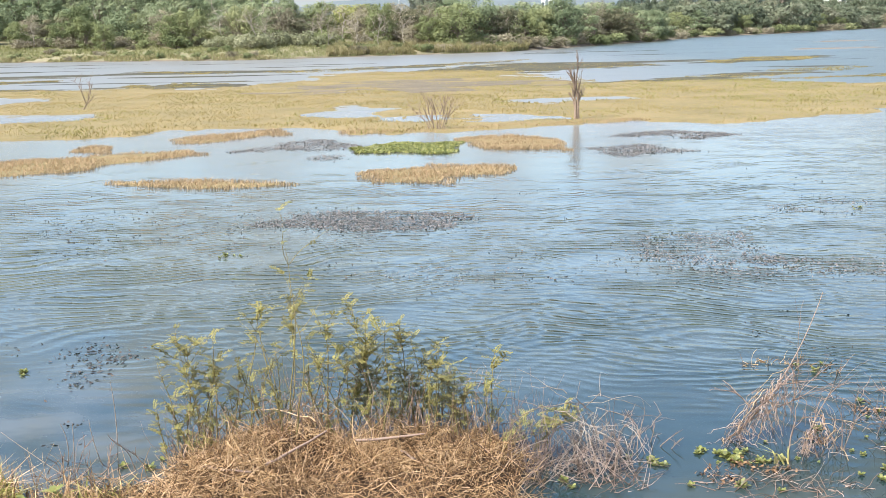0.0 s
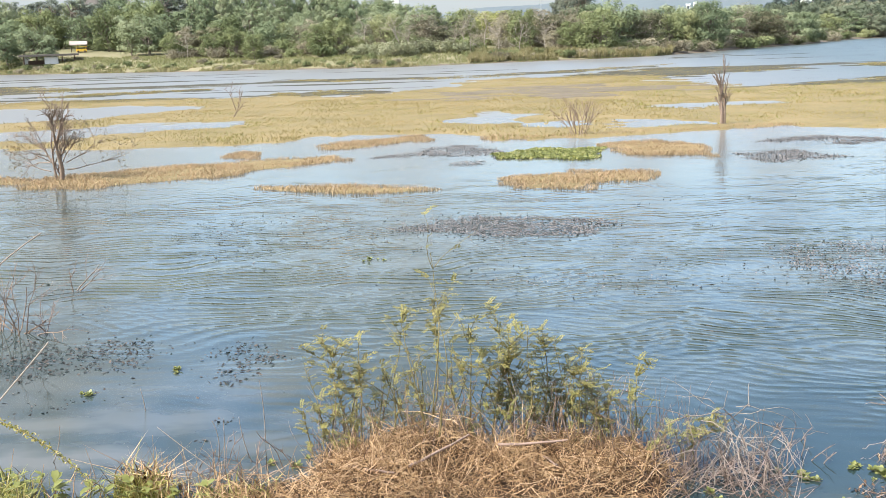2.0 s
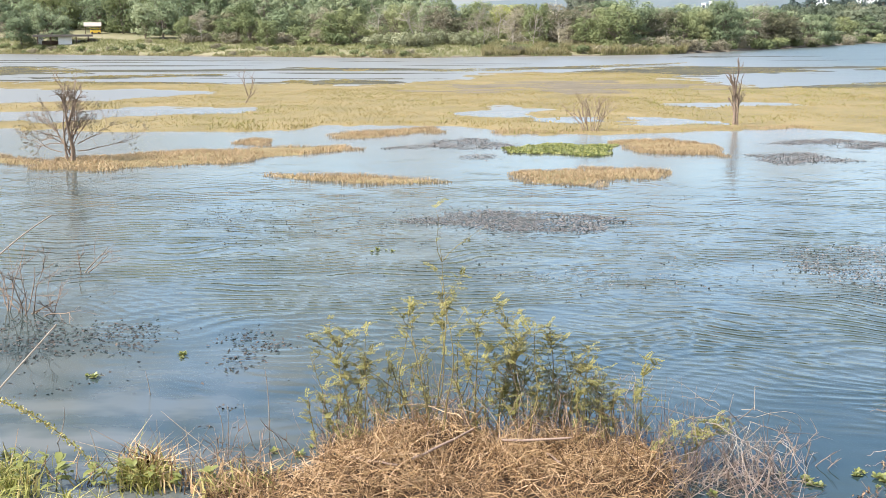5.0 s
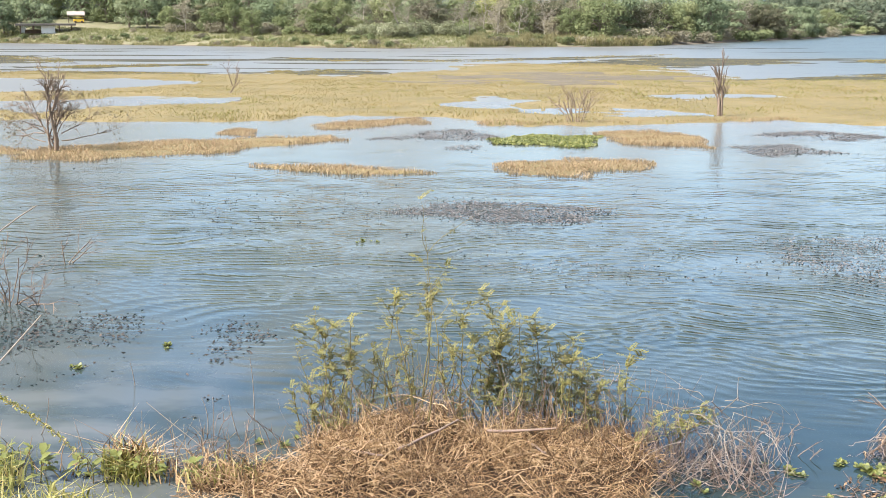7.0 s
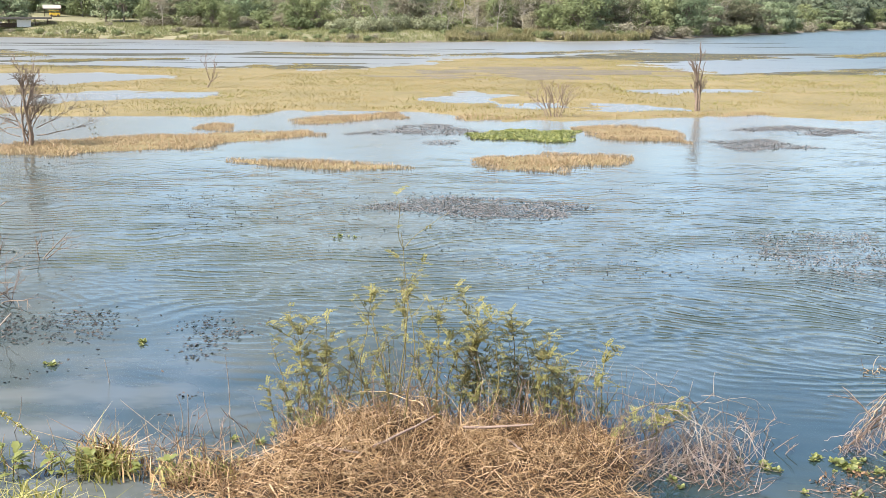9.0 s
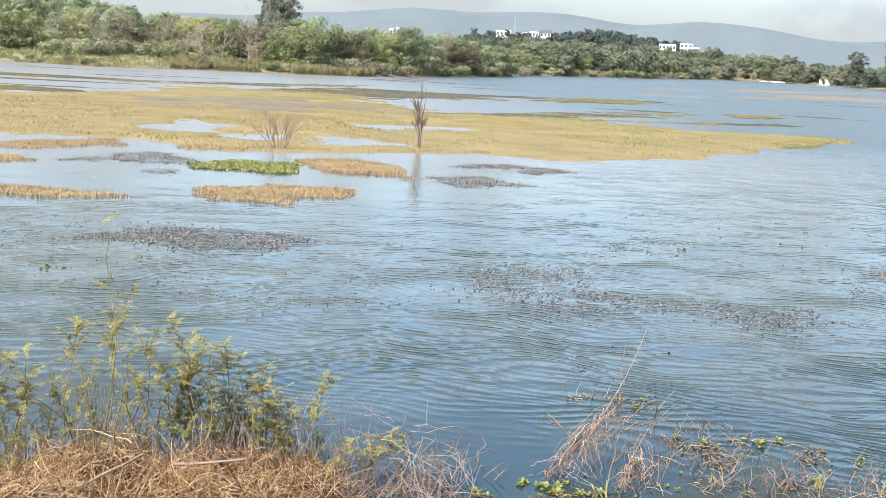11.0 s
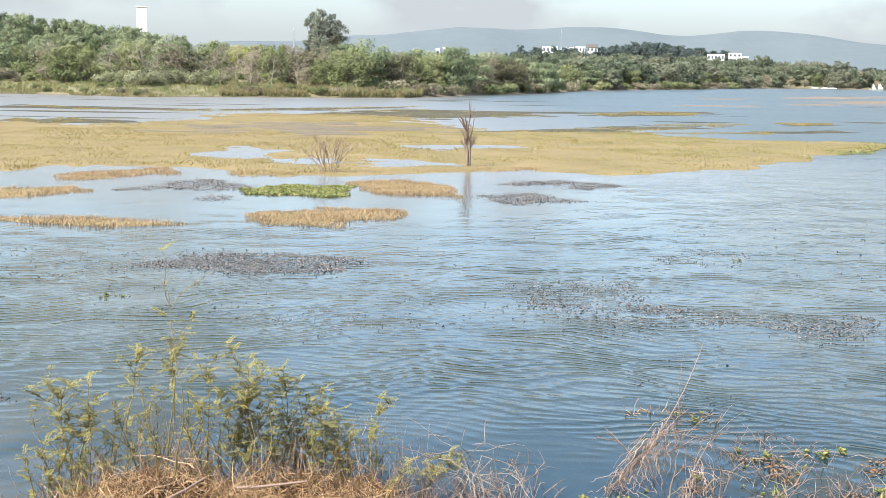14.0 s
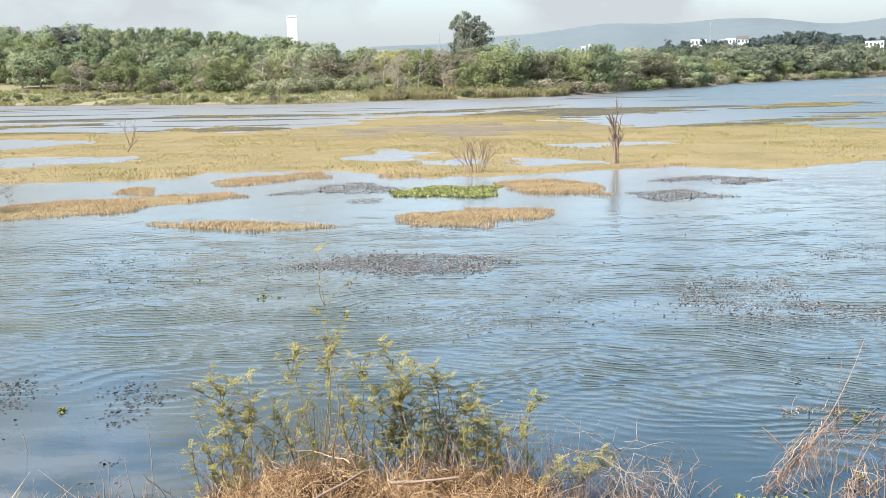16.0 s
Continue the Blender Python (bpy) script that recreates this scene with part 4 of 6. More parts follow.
# grove on the point
for _ in range(85):
    az = -28.85 - 7.0 * rng.uniform(0, 1) ** 1.2
    back_ = rng.uniform(2, 50)
    near_edge = min(1.0, 0.8 + (-28.85 - az) * 0.14)
    plant_tree("gum", az, float(shore(az)) + back_, (1.3 + 0.42 * rng.uniform(0, 1)) * near_edge, 1.2)
for _ in range(26):
    az = -29.0 - 6.5 * rng.uniform(0, 1)
    plant_tree(("oak", "dry", "shrub")[rng.integers(3)], az, float(shore(az)) + rng.uniform(1, 6), rng.uniform(0.6, 0.95), rng.uniform(0.8, 1.2))
for _ in range(46):
    az = -28.9 - 6.5 * rng.uniform(0, 1)
    plant_tree("shrub", az, float(shore(az)) + rng.uniform(0.5, 9), rng.uniform(1.0, 2.0), rng.uniform(1.0, 1.7))
# dark wooded hill
for _ in range(190):
    az = rng.uniform(-19.2, -8.6)
    plant_to("deep", az, rng.uniform(862, 900), float(np.interp(-az, [8.6, 12, 13.5, 14.2, 15.2, 16.6, 18, 19.2], [22, 24, 27, 31.5, 31, 29.5, 26.5, 23])) * rng.uniform(0.86, 1.03))
for kind_pool in KINDS.values():
    for base in kind_pool:
        if base.name not in used_first:
            for o in (*base.children_recursive, base):
                bpy.data.objects.remove(o)


def fringe(az0, az1, o0, o1, n, lo, hi, mat, name, label):
    """Tall grass along the far waterline."""
    az, off = rng.uniform(az1, az0, n), rng.uniform(o0, o1, n)
    keep = wobble(az * 4, off, 3.0) > -0.5
    az, off = az[keep], off[keep]
    d = shore(az) + off
    x, y = -np.sin(np.radians(az)) * d, np.cos(np.radians(az)) * d
    V, F = blades(np.c_[x, y, ground_z(x, y)], rng.uniform(lo, hi, len(x)) * (1 + 0.5 * wobble(az * 4, off, 1.5)), 0.1, 0.7)
    thing(name, np_mesh(name, V, F, mat), label, "grass", kind="stuff")


FRINGE = material("shore_reed", [(0.16, 0.15, 0.065), (0.3, 0.265, 0.125), (0.44, 0.36, 0.23)], 0.85, 0.05, island=0.5, through_light=0.25)
TURF = material("shore_grass", [(0.13, 0.145, 0.055), (0.23, 0.235, 0.1), (0.37, 0.335, 0.185)], 0.85, 0.05, island=0.45, through_light=0.25)
fringe(36, -4, -0.2, 26, 60000, 0.2, 0.5, TURF, "shore_grass", "rough green grass along the far shore")
fringe(36, 8, -0.3, 4, 9000, 0.25, 0.6, FRINGE, "shore_reeds", "brownish reeds along the far waterline")
fringe(5.5, -4.4, 0.6, 8, 20000, 0.7, 1.45, FRINGE, "shore_reeds", "dense olive-brown reed bed on the far shore")


# ---------------- mountains ----------------
def mountains():
    az = np.linspace(70, -70, 500)
    nodes = [(70, 60), (20, 40), (10.5, 20), (7.6, 55), (5.5, 82), (2, 80), (-0.5, 100), (-2.3, 102), (-6, 126), (-8.5, 118), (-11.9, 131), (-14.5, 128), (-16.7, 108), (-17.2, 106), (-19, 124), (-20.2, 129), (-23, 116), (-25.5, 98), (-27, 92), (-29.5, 105), (-34, 128), (-45, 90), (-70, 60)]
    nx, nz = zip(*sorted(nodes))
    top = np.interp(az, nx, nz) + 2.2 * wobble(az, az * 0, 1.2)
    top = np.convolve(np.pad(top, 9, mode="edge"), np.hanning(19) / np.hanning(19).sum(), "valid")
    rows = []
    for f_ in np.linspace(0, 1, 14):
        d = 3000 - 900 * (1 - f_)
        z = top * (np.sin(f_ * np.pi / 2) ** 1.3) + (1 - f_) * f_ * 24 * wobble(az, az * 0 + f_ * 5, 2.6) - 3
        rows.append(np.c_[-np.sin(np.radians(az)) * d, np.cos(np.radians(az)) * d, z])
    V = np.stack(rows, 1)
    n1, n2 = V.shape[:2]
    i, j = np.meshgrid(np.arange(n1 - 1), np.arange(n2 - 1), indexing="ij")
    a = i * n2 + j
    F = np.stack([a, a + n2, a + n2 + 1, a + 1], -1).reshape(-1, 4)
    thing("mountain_range", np_mesh("mountain_range", V, F, HAZED_HILL, True), "distant hazy blue wooded mountain range", "backdrop", kind="structure")


mountains()


# ---------------- dead trees standing in the marsh ----------------
def branchy(starts, dirs, length, r, levels, kids, jitter=0.12, droop=0.0, spread=0.8, k=6, sides=5):
    """Branches that fork; returns tube sets and the last tips with their directions."""
    sets, P, D, L, R = [], np.array(starts, float), np.array(dirs, float), np.broadcast_to(length, len(starts)).astype(float), np.broadcast_to(r, len(starts)).astype(float)
    tips = None
    for lev in range(levels):
        paths = wander(P, D, L, k, jitter, droop)
        sets.append(tubes(paths, taper(len(P), k, R, R * 0.45), max(3, sides - lev)))
        tips = (paths, L)
        if lev < levels - 1:
            n = len(P) * kids
            who = np.repeat(np.arange(len(P)), kids)
            at = rng.integers(k // 3, k, n)
            base = paths[who, at]
            d = paths[who, at] - paths[who, at - 1]
            d /= np.linalg.norm(d, axis=1, keepdims=True) + 1e-9
            D = d + rng.normal(size=(n, 3)) * spread * [1, 1, 0.7]
            P, L, R = base, L[who] * rng.uniform(0.4, 0.75, n), R[who] * 0.55
    return sets, tips


def dead_tree(name, at, label, starts, dirs, length, r, levels=3, kids=3, jitter=0.12, spread=0.5, leaf=0, droop=0.0):
    """One part for each stem with all its forks, and one for the leaves."""
    root = tagged(new(name), label, "dead tree")
    root.location = at
    length, r = np.broadcast_to(length, len(starts)), np.broadcast_to(r, len(starts))
    tips = []
    for s0, d0, l0, r0 in zip(starts, dirs, length, r):
        sets, (paths, _) = branchy([s0], [d0], l0, r0, levels, kids, jitter, droop, spread)
        part("stem", np_mesh("stem", *join(*sets), BARK, True), root)
        tips.append(paths[:, 2:].reshape(-1, 3))
    if leaf:
        tips = np.concatenate(tips)
        P = tips[rng.integers(len(tips), size=leaf)] + rng.normal(size=(leaf, 3)) * 0.05
        V, F = flakes(P, rng.normal(size=(leaf, 3)) + [0, 0, 0.6], 0.085 * rng.uniform(0.6, 1.3, leaf), 0.5)
        tagged(part("foliage", np_mesh("foliage", V, F, CROWNS["grey"]), root), kind="stuff")
    return root


rng = np.random.default_rng(34)
dead_tree("dead_snag", (6.6, 55.6, 0), "bare dead trunk with short upright snags in the marsh", [(-0.03, 0, -0.1), (0.05, 0, -0.1), (0.0, 0.05, 0.55), (-0.03, -0.04, 0.6), (0.06, 0, 0.7)], [(-0.05, 0, 1), (0.04, 0, 1), (0.2, 0.1, 1), (-0.28, 0, 1), (0.3, 0, 1)], [1.5, 1.25, 0.7, 0.7, 0.6], [0.1, 0.09, 0.05, 0.045, 0.045], 4, 3, 0.07, 0.24)
dead_tree("bare_bush", (-0.15, 51.4, 0), "bare many-stemmed dead bush standing in shallow water", [((i - 4) * 0.06, rng.normal() * 0.08, -0.1) for i in range(9)], [((i - 4) * 0.1, rng.normal() * 0.15, 1) for i in range(9)], rng.uniform(0.8, 1.25, 9), 0.03, 4, 3, 0.1, 0.24)
dead_tree("leaning_snag", (-21.7, 70.0, 0), "thin crooked leaning dead tree in the marsh", [(0, 0, -0.1), (0.25, 0, 0.5)], [(0.6, 0, 1), (-0.25, 0, 1)], [1.4, 1.1], [0.05, 0.035], 4, 3, 0.12, 0.35)
dead_tree("scraggly_tree", (-18.3, 38.3, 0), "scraggly half-dead tree with sparse withered leaves on the reed strip", [(0.05, 0, -0.1), (-0.1, 0, -0.1), (0.0, 0.05, 0.2), (-0.1, 0.1, 0.3), (0.05, 0, 0.4), (-0.05, 0, 0.5)], [(0.0, 0, 1), (-0.1, 0, 1), (-0.5, 0.2, 1), (0.3, 0, 1), (0.55, 0.1, 1), (-0.75, 0, 0.8)], [1.45, 1.4, 1.25, 1.2, 1.0, 1.1], [0.1, 0.05, 0.034, 0.034, 0.03, 0.03], 5, 4, 0.075, 0.38, 420)
dead_tree("fallen_bough", (-18.0, 38.1, 0.05), "tangle of withered low boughs beside the scraggly tree", [(0.1, 0, 0.6), (0.1, 0, 0.35), (-0.5, 0, 0.6), (-0.5, 0, 0.3)], [(1, 0, 0.3), (1, 0.2, 0.02), (-1, 0, 0.25), (-1, 0.1, 0.05)], [1.2, 1.7, 1.1, 1.1], 0.022, 5, 3, 0.15, 0.45, 500)


# ---------------- straw bank in the foreground ----------------
HEAP = (-1.15, 11.05)


def heap_z(x, y):
    """The straw bank's top."""
    e = np.exp(-(np.abs((x - HEAP[0] - 0.1) / 1.66) ** 5)) * np.where(y < HEAP[1], np.exp(-(np.abs((y - HEAP[1]) / 1.25) ** 2.6)), np.exp(-(np.abs((y - HEAP[1]) / 0.85) ** 2.6)))
    left = 0.09 * np.exp(-(((x + 3.2) / 1.0) ** 2)) * np.exp(-(((y - 10.3) / 0.55) ** 2))
    return 0.43 * e * (1 + 0.6 * wobble(x, y, 0.5)) + left * (1 + 0.5 * wobble(x, y, 0.4))


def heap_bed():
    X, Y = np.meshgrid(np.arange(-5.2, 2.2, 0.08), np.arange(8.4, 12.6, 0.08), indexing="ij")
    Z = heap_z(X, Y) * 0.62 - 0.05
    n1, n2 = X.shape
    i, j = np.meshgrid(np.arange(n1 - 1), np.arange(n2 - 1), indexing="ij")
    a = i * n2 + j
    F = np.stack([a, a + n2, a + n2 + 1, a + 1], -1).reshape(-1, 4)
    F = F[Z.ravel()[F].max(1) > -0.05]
    thing("straw_bed", np_mesh("straw_bed", np.stack([X, Y, Z], -1), F, GAP_SHADE, True), "bed beneath the straw bank, coloured dark as shade in the gaps", "earth bank", kind="structure")


heap_bed()


def straw_heap(n, long, thick, label, swirl):
    """Straws lying in swirling bundles over the bank, with dark gaps between."""
    x = HEAP[0] + rng.uniform(-2.6, 2.1, n)
    y = HEAP[1] + rng.uniform(-1.6, 0.95, n)
    z = heap_z(x, y)
    keep = (z > 0.05) & (rng.uniform(0, 1, n) < 0.3 + z * 1.6 + 0.5 * wobble(x, y, 0.3))
    x, y, z = x[keep], y[keep], z[keep]
    m = len(x)
    a = swirl * wobble(x, y, 0.7) + rng.normal(size=m) * 0.7 + np.where(rng.uniform(0, 1, m) < 0.5, 0, np.pi)
    d = np.c_[np.cos(a), np.sin(a), rng.normal(0.4, 0.5, m)]
    L = long * rng.uniform(0.25, 1.0, m)
    P = wander(np.c_[x, y, z * rng.uniform(0.5, 1.05, m)] - d * L[:, None] * 0.35, d, L, 7, 0.28, 0.13)
    P[..., 2] = np.maximum(P[..., 2], 0.0)
    V, F = tubes(P, taper(m, 7, thick * rng.uniform(0.5, 1.3, m), thick * 0.35), 3)
    thing("straw_heap", np_mesh("straw_heap", V, F, STRAW), label, "straw", kind="stuff")


rng = np.random.default_rng(41)
straw_heap(11500, 0.7, 0.0044, "tangled heap of dry golden-brown straw on the bank", 4.0)
straw_heap(1500, 1.0, 0.0075, "thick bent reed straws over the straw bank", 6.0)


def upright_straws(xs, ys, n, tall, name, label, mat, lean=0.35, r=0.004):
    x, y = rng.uniform(*xs, n), rng.uniform(*ys, n)
    d = np.c_[rng.normal(size=(n, 2)) * lean, np.ones(n)]
    P = wander(np.c_[x, y, heap_z(x, y) * 0.8], d, tall * rng.uniform(0.35, 1.0, n), 6, 0.12, 0.03)
    V, F = tubes(P, taper(n, 6, r * rng.uniform(0.7, 1.4, n), r * 0.35), 3)
    return thing(name, np_mesh(name, V, F, mat), label, "dry stalks", kind="stuff")


upright_straws((-2.8, 0.7), (10.5, 11.8), 420, 0.5, "dry_stalks", "thin dry stalks standing out of the straw", STRAW)
upright_straws((-2.9, 1.1), (11.2, 12.1), 210, 0.95, "grey_stalks", "thin grey dead stalks among the leafy weeds", TWIG, 0.3)
upright_straws((0.6, 2.0), (10.6, 11.7), 150, 0.7, "bleached_stalks", "bleached bent stalks beside the straw bank", TWIG, 0.75, 0.0045)

for x, y, z, turn, rise, L in ((-1.75, 10.55, 0.36, 42, 6, 0.8), (-0.3, 10.6, 0.36, 110, -4, 0.6), (-2.4, 10.7, 0.3, -25, 3, 0.6), (-0.9, 10.9, 0.46, 5, 2, 0.7)):
    d = np.array([[math.cos(radians(turn)), math.sin(radians(turn)), math.tan(radians(rise))]])
    p_ = wander(np.array([[x, y, z]]), d, L, 7, 0.06)
    thing("old_stick", np_mesh("old_stick", *tubes(p_, taper(1, 7, 0.016, 0.011), 7), TWIG, True), "thick pale dry stalk lying across the straw", "stick", "sticks on the straw")

# ---------------- leafy weeds on the straw bank ----------------
def leafy_weed(x, y, tall, lean, fronds, lush, label):
    """An upright weed with steep side shoots and small feathery leaves of paired leaflets."""
    z = float(heap_z(np.array([x]), np.array([y]))[0]) * 0.8
    root = tagged(new("leafy_weed"), label, "weed", "leafy weeds on the straw bank")
    root.location = (x, y, z)
    main = wander(np.zeros((1, 3)), np.array([[lean, rng.normal() * 0.1, 1.0]]), tall, 12, 0.09)
    sets = [tubes(main, taper(1, 12, 0.009, 0.0025), 5)]
    ns = max(4, int(fronds / 7))
    at = rng.integers(2, 11, ns)
    a = rng.uniform(0, 2 * np.pi, ns)
    shoots = wander(main[0, at], np.c_[np.cos(a), np.sin(a), rng.uniform(0.8, 2.6, ns)], tall * rng.uniform(0.12, 0.34, ns), 6, 0.14)
    part("stem", np_mesh("stem", *join(*sets), GREEN_STEM, True), root)
    tagged(part("shoot_spray", np_mesh("shoot_spray", *tubes(shoots, taper(ns, 6, 0.0045, 0.0018), 3), GREEN_STEM, True), root), kind="stuff")
    nodes = np.concatenate([main[0, 5:], main[0, 8:], shoots[:, 2:].reshape(-1, 3)])
    base = nodes[rng.integers(len(nodes), size=fronds)]
    a = rng.uniform(0, 2 * np.pi, fronds)
    L = rng.uniform(0.05, 0.13, fronds) * lush
    ribs = wander(base, np.c_[np.cos(a), np.sin(a), rng.uniform(-0.1, 1.0, fronds)], L, 8, 0.06, 0.06)
    d = np.gradient(ribs, axis=1)
    d /= np.linalg.norm(d, axis=2, keepdims=True) + 1e-9
    side = np.cross(d, [0, 0, 1.0])
    side /= np.linalg.norm(side, axis=2, keepdims=True) + 1e-9
    quads = []
    for sg in (-1, 1):
        for half in (0, 0.5):
            p0 = ribs[:, :-1] + (ribs[:, 1:] - ribs[:, :-1]) * half
            dd, s = d[:, :-1], side[:, :-1] * sg
            ll = (L * 0.2)[:, None, None]
            e = p0 + (s * 0.95 + dd * 0.3 + rng.normal(size=p0.shape) * 0.15) * ll
            w = dd * ll * 0.17
            quads.append(np.stack([p0 - w, (p0 + e) / 2 - w * 1.5, e, (p0 + e) / 2 + w * 1.5], 2).reshape(-1, 4, 3))
    Q = np.concatenate(quads)
    tagged(part("foliage", np_mesh("foliage", Q.reshape(-1, 3), np.arange(len(Q) * 4).reshape(-1, 4), FERN_LEAF), root), kind="stuff")
    return root


rng = np.random.default_rng(43)
# x, top height, leaves; slender stems with smaller ones round them
STEMS = [(-2.74, 1.58, 80), (-2.55, 1.25, 40), (-2.4, 1.72, 18), (-1.95, 1.62, 34), (-1.62, 1.84, 40), (-1.55, 2.3, 9), (-1.2, 1.6, 30), (-0.95, 1.62, 44), (-0.76, 1.8, 76), (-0.6, 1.72, 70), (-0.42, 1.5, 50),
         (-0.2, 1.42, 30), (0.2, 1.25, 34), (0.55, 1.25, 22), (0.98, 1.0, 30)]
WEEDS = []
for x, top, fronds in STEMS:
    y = rng.uniform(11.5, 11.8)
    WEEDS.append((x + rng.normal() * 0.03 - 0.04 * top, y, top - 0.28, rng.normal() * 0.06 + (0.3 if x > 0.9 else 0), int(fronds * 1.4), 1.5))
    for _ in range(3):
        WEEDS.append((x + rng.normal() * 0.22, y + rng.normal() * 0.12, (top - 0.28) * rng.uniform(0.4, 0.8), rng.normal() * 0.16, int(fronds * rng.uniform(0.2, 0.5)), 1.25))
WEEDS += [(rng.uniform(-2.6, 0.9), rng.uniform(11.3, 12.0), rng.uniform(0.35, 0.8), rng.normal() * 0.25, 18, 1.2) for _ in range(24)]
for x, y, tall, lean, fronds, lush in WEEDS:
    leafy_weed(x, y, tall, lean, fronds, lush, "bushy yellow-green weed with feathery leaves" if fronds > 60 else "slender weed with sparse feathery green leaves")


# ---------------- dead brush standing in the water ----------------
def brush(name, at, label, starts, dirs, length, r, levels, kids, jitter, spread, droop=0.0, mat=None):
    """A bough for each start, with its twigs."""
    root = tagged(new(name), label, "dead branch")
    root.location = at
    length, r = np.broadcast_to(length, len(starts)), np.broadcast_to(r, len(starts))
    for s0, d0, l0, r0 in zip(starts, dirs, length, r):
        sets, _ = branchy([s0], [d0], l0, r0, levels, kids, jitter, droop, spread, 6, 4)
        b = part("bough", np_mesh("bough", *sets[0], mat or TWIG, True), root)
        if levels > 1:
            tagged(part("twig_spray", np_mesh("twig_spray", *join(*sets[1:]), mat or TWIG, True), b), kind="stuff")
    return root


def arched(points, n=16):
    """A smooth bend through three points."""
    a, b, c = (np.array(p, float) for p in points)
    t = np.linspace(0, 1, n)[:, None]
    return (a * (1 - t) ** 2 + (2 * b - 0.5 * a - 0.5 * c) * 2 * t * (1 - t) + c * t * t)[None]


def vines(at, n, wide, low, high, L, mat, label):
    """Limp dry vines hanging in a tangle."""
    P = np.c_[rng.uniform(-wide, wide, n), rng.uniform(-0.25, 0.25, n), rng.uniform(low, high, n)] + at
    d = np.c_[rng.normal(size=(n, 2)) * 0.6, np.minimum(rng.normal(-0.25, 0.4, n), 0.2)]
    paths = wander(P, d, L * rng.uniform(0.5, 1.2, n), 7, 0.25, 0.12)
    paths[..., 2] = np.maximum(paths[..., 2], -0.01)
    V, F = tubes(paths, taper(n, 7, rng.uniform(0.003, 0.007, n), 0.002), 3)
    thing("dry_vines", np_mesh("dry_vines", V, F, mat), label, "dry vines", kind="stuff")


rng = np.random.default_rng(47)
BLEACHED = material("bleached_stalk", [(0.16, 0.12, 0.095), (0.32, 0.255, 0.205), (0.48, 0.4, 0.33)], 0.85, 3.0, island=0.7)


def hung_vines(spine, n, drop, spread, label, mat):
    """Limp vines slung over a slanting branch, bowing out and down to the water."""
    k = rng.uniform(0.05, 0.62, n)
    at = spine[0][(k * (len(spine[0]) - 1)).astype(int)] + rng.normal(size=(n, 3)) * 0.05
    foot = np.c_[at[:, 0] + rng.normal(-0.12, spread, n), at[:, 1] - rng.uniform(0.0, 0.45, n), np.full(n, -0.02)]
    bow = (at + foot) / 2 + np.c_[rng.normal(0, 0.12, n), -rng.uniform(0, 0.2, n), at[:, 2] * rng.uniform(0.1, 0.5, n)]
    t = np.linspace(0, 1, 9)[None, :, None]
    low = rng.uniform(1 - drop, 1.0, n)[:, None, None]
    t = t * low
    P = at[:, None] * (1 - t) ** 2 + 2 * bow[:, None] * t * (1 - t) + foot[:, None] * t * t
    P[:, 1:-1] += rng.normal(size=(n, 7, 3)) * 0.012
    V, F = tubes(P, taper(n, 9, rng.uniform(0.0025, 0.0065, n), 0.002), 4)
    thing("dry_vines", np_mesh("dry_vines", V, F, mat), label, "dry vines", kind="stuff")


bough = tagged(new("fallen_branch"), "bleached fallen branch slanting out of the water", "dead branch")
spike = arched([(3.05, 11.95, -0.05), (3.71, 12.1, 0.61), (4.34, 12.7, 1.46)])
spine = part("bough", np_mesh("bough", *tubes(spike, taper(1, 16, 0.013, 0.004), 6), TWIG, True), bough)
for i, d, l0 in ((3, (0.8, 0.2, 0.5), 0.9), (5, (0.9, 0.5, 0.55), 0.85), (4, (-0.5, 0.1, 0.6), 0.5), (7, (0.8, -0.1, 0.2), 0.5), (2, (0.3, -0.3, 0.6), 0.6), (9, (0.2, 0.4, -0.3), 0.4)):
    sets, _ = branchy([spike[0, i]], [d], l0, 0.009, 3, 3, 0.1, 0.02, 0.45, 6, 4)
    side = part("bough", np_mesh("bough", *sets[0], TWIG, True), bough)
    tagged(part("twig_spray", np_mesh("twig_spray", *join(*sets[1:]), TWIG, True), side), kind="stuff")
brush("fallen_branch", (3.75, 11.45, 0), "grey dead branch leaning beside the tangle of vines", [(0, 0, -0.05), (-0.1, 0.1, -0.05)], [(0.35, 0.3, 0.8), (0.15, 0.3, 0.7)], [0.7, 0.5], [0.012, 0.009], 3, 3, 0.12, 0.45, 0.01)
hung_vines(spike, 95, 0.5, 0.16, "limp reddish-grey vines slung over the fallen branch", TWIG)
hung_vines(spike, 30, 0.6, 0.22, "limp straw-coloured vines slung over the fallen branch", STRAW)
prop = arched([(3.75, 11.45, -0.05), (3.98, 11.6, 0.35), (4.12, 11.75, 0.72)])
hung_vines(prop, 38, 0.5, 0.1, "limp grey vines slung over a leaning dead branch", TWIG)
vines((4.0, 11.6, 0), 24, 0.22, 0.05, 0.4, 0.36, STRAW, "limp dry vines round a leaning dead branch")
vines((1.3, 11.35, 0), 46, 0.45, 0.3, 0.72, 0.95, BLEACHED, "long bleached stalks arching down beside the straw bank")
vines((1.55, 11.2, 0), 50, 0.35, 0.1, 0.5, 0.5, BLEACHED, "grey drooping stalks beside the straw bank")
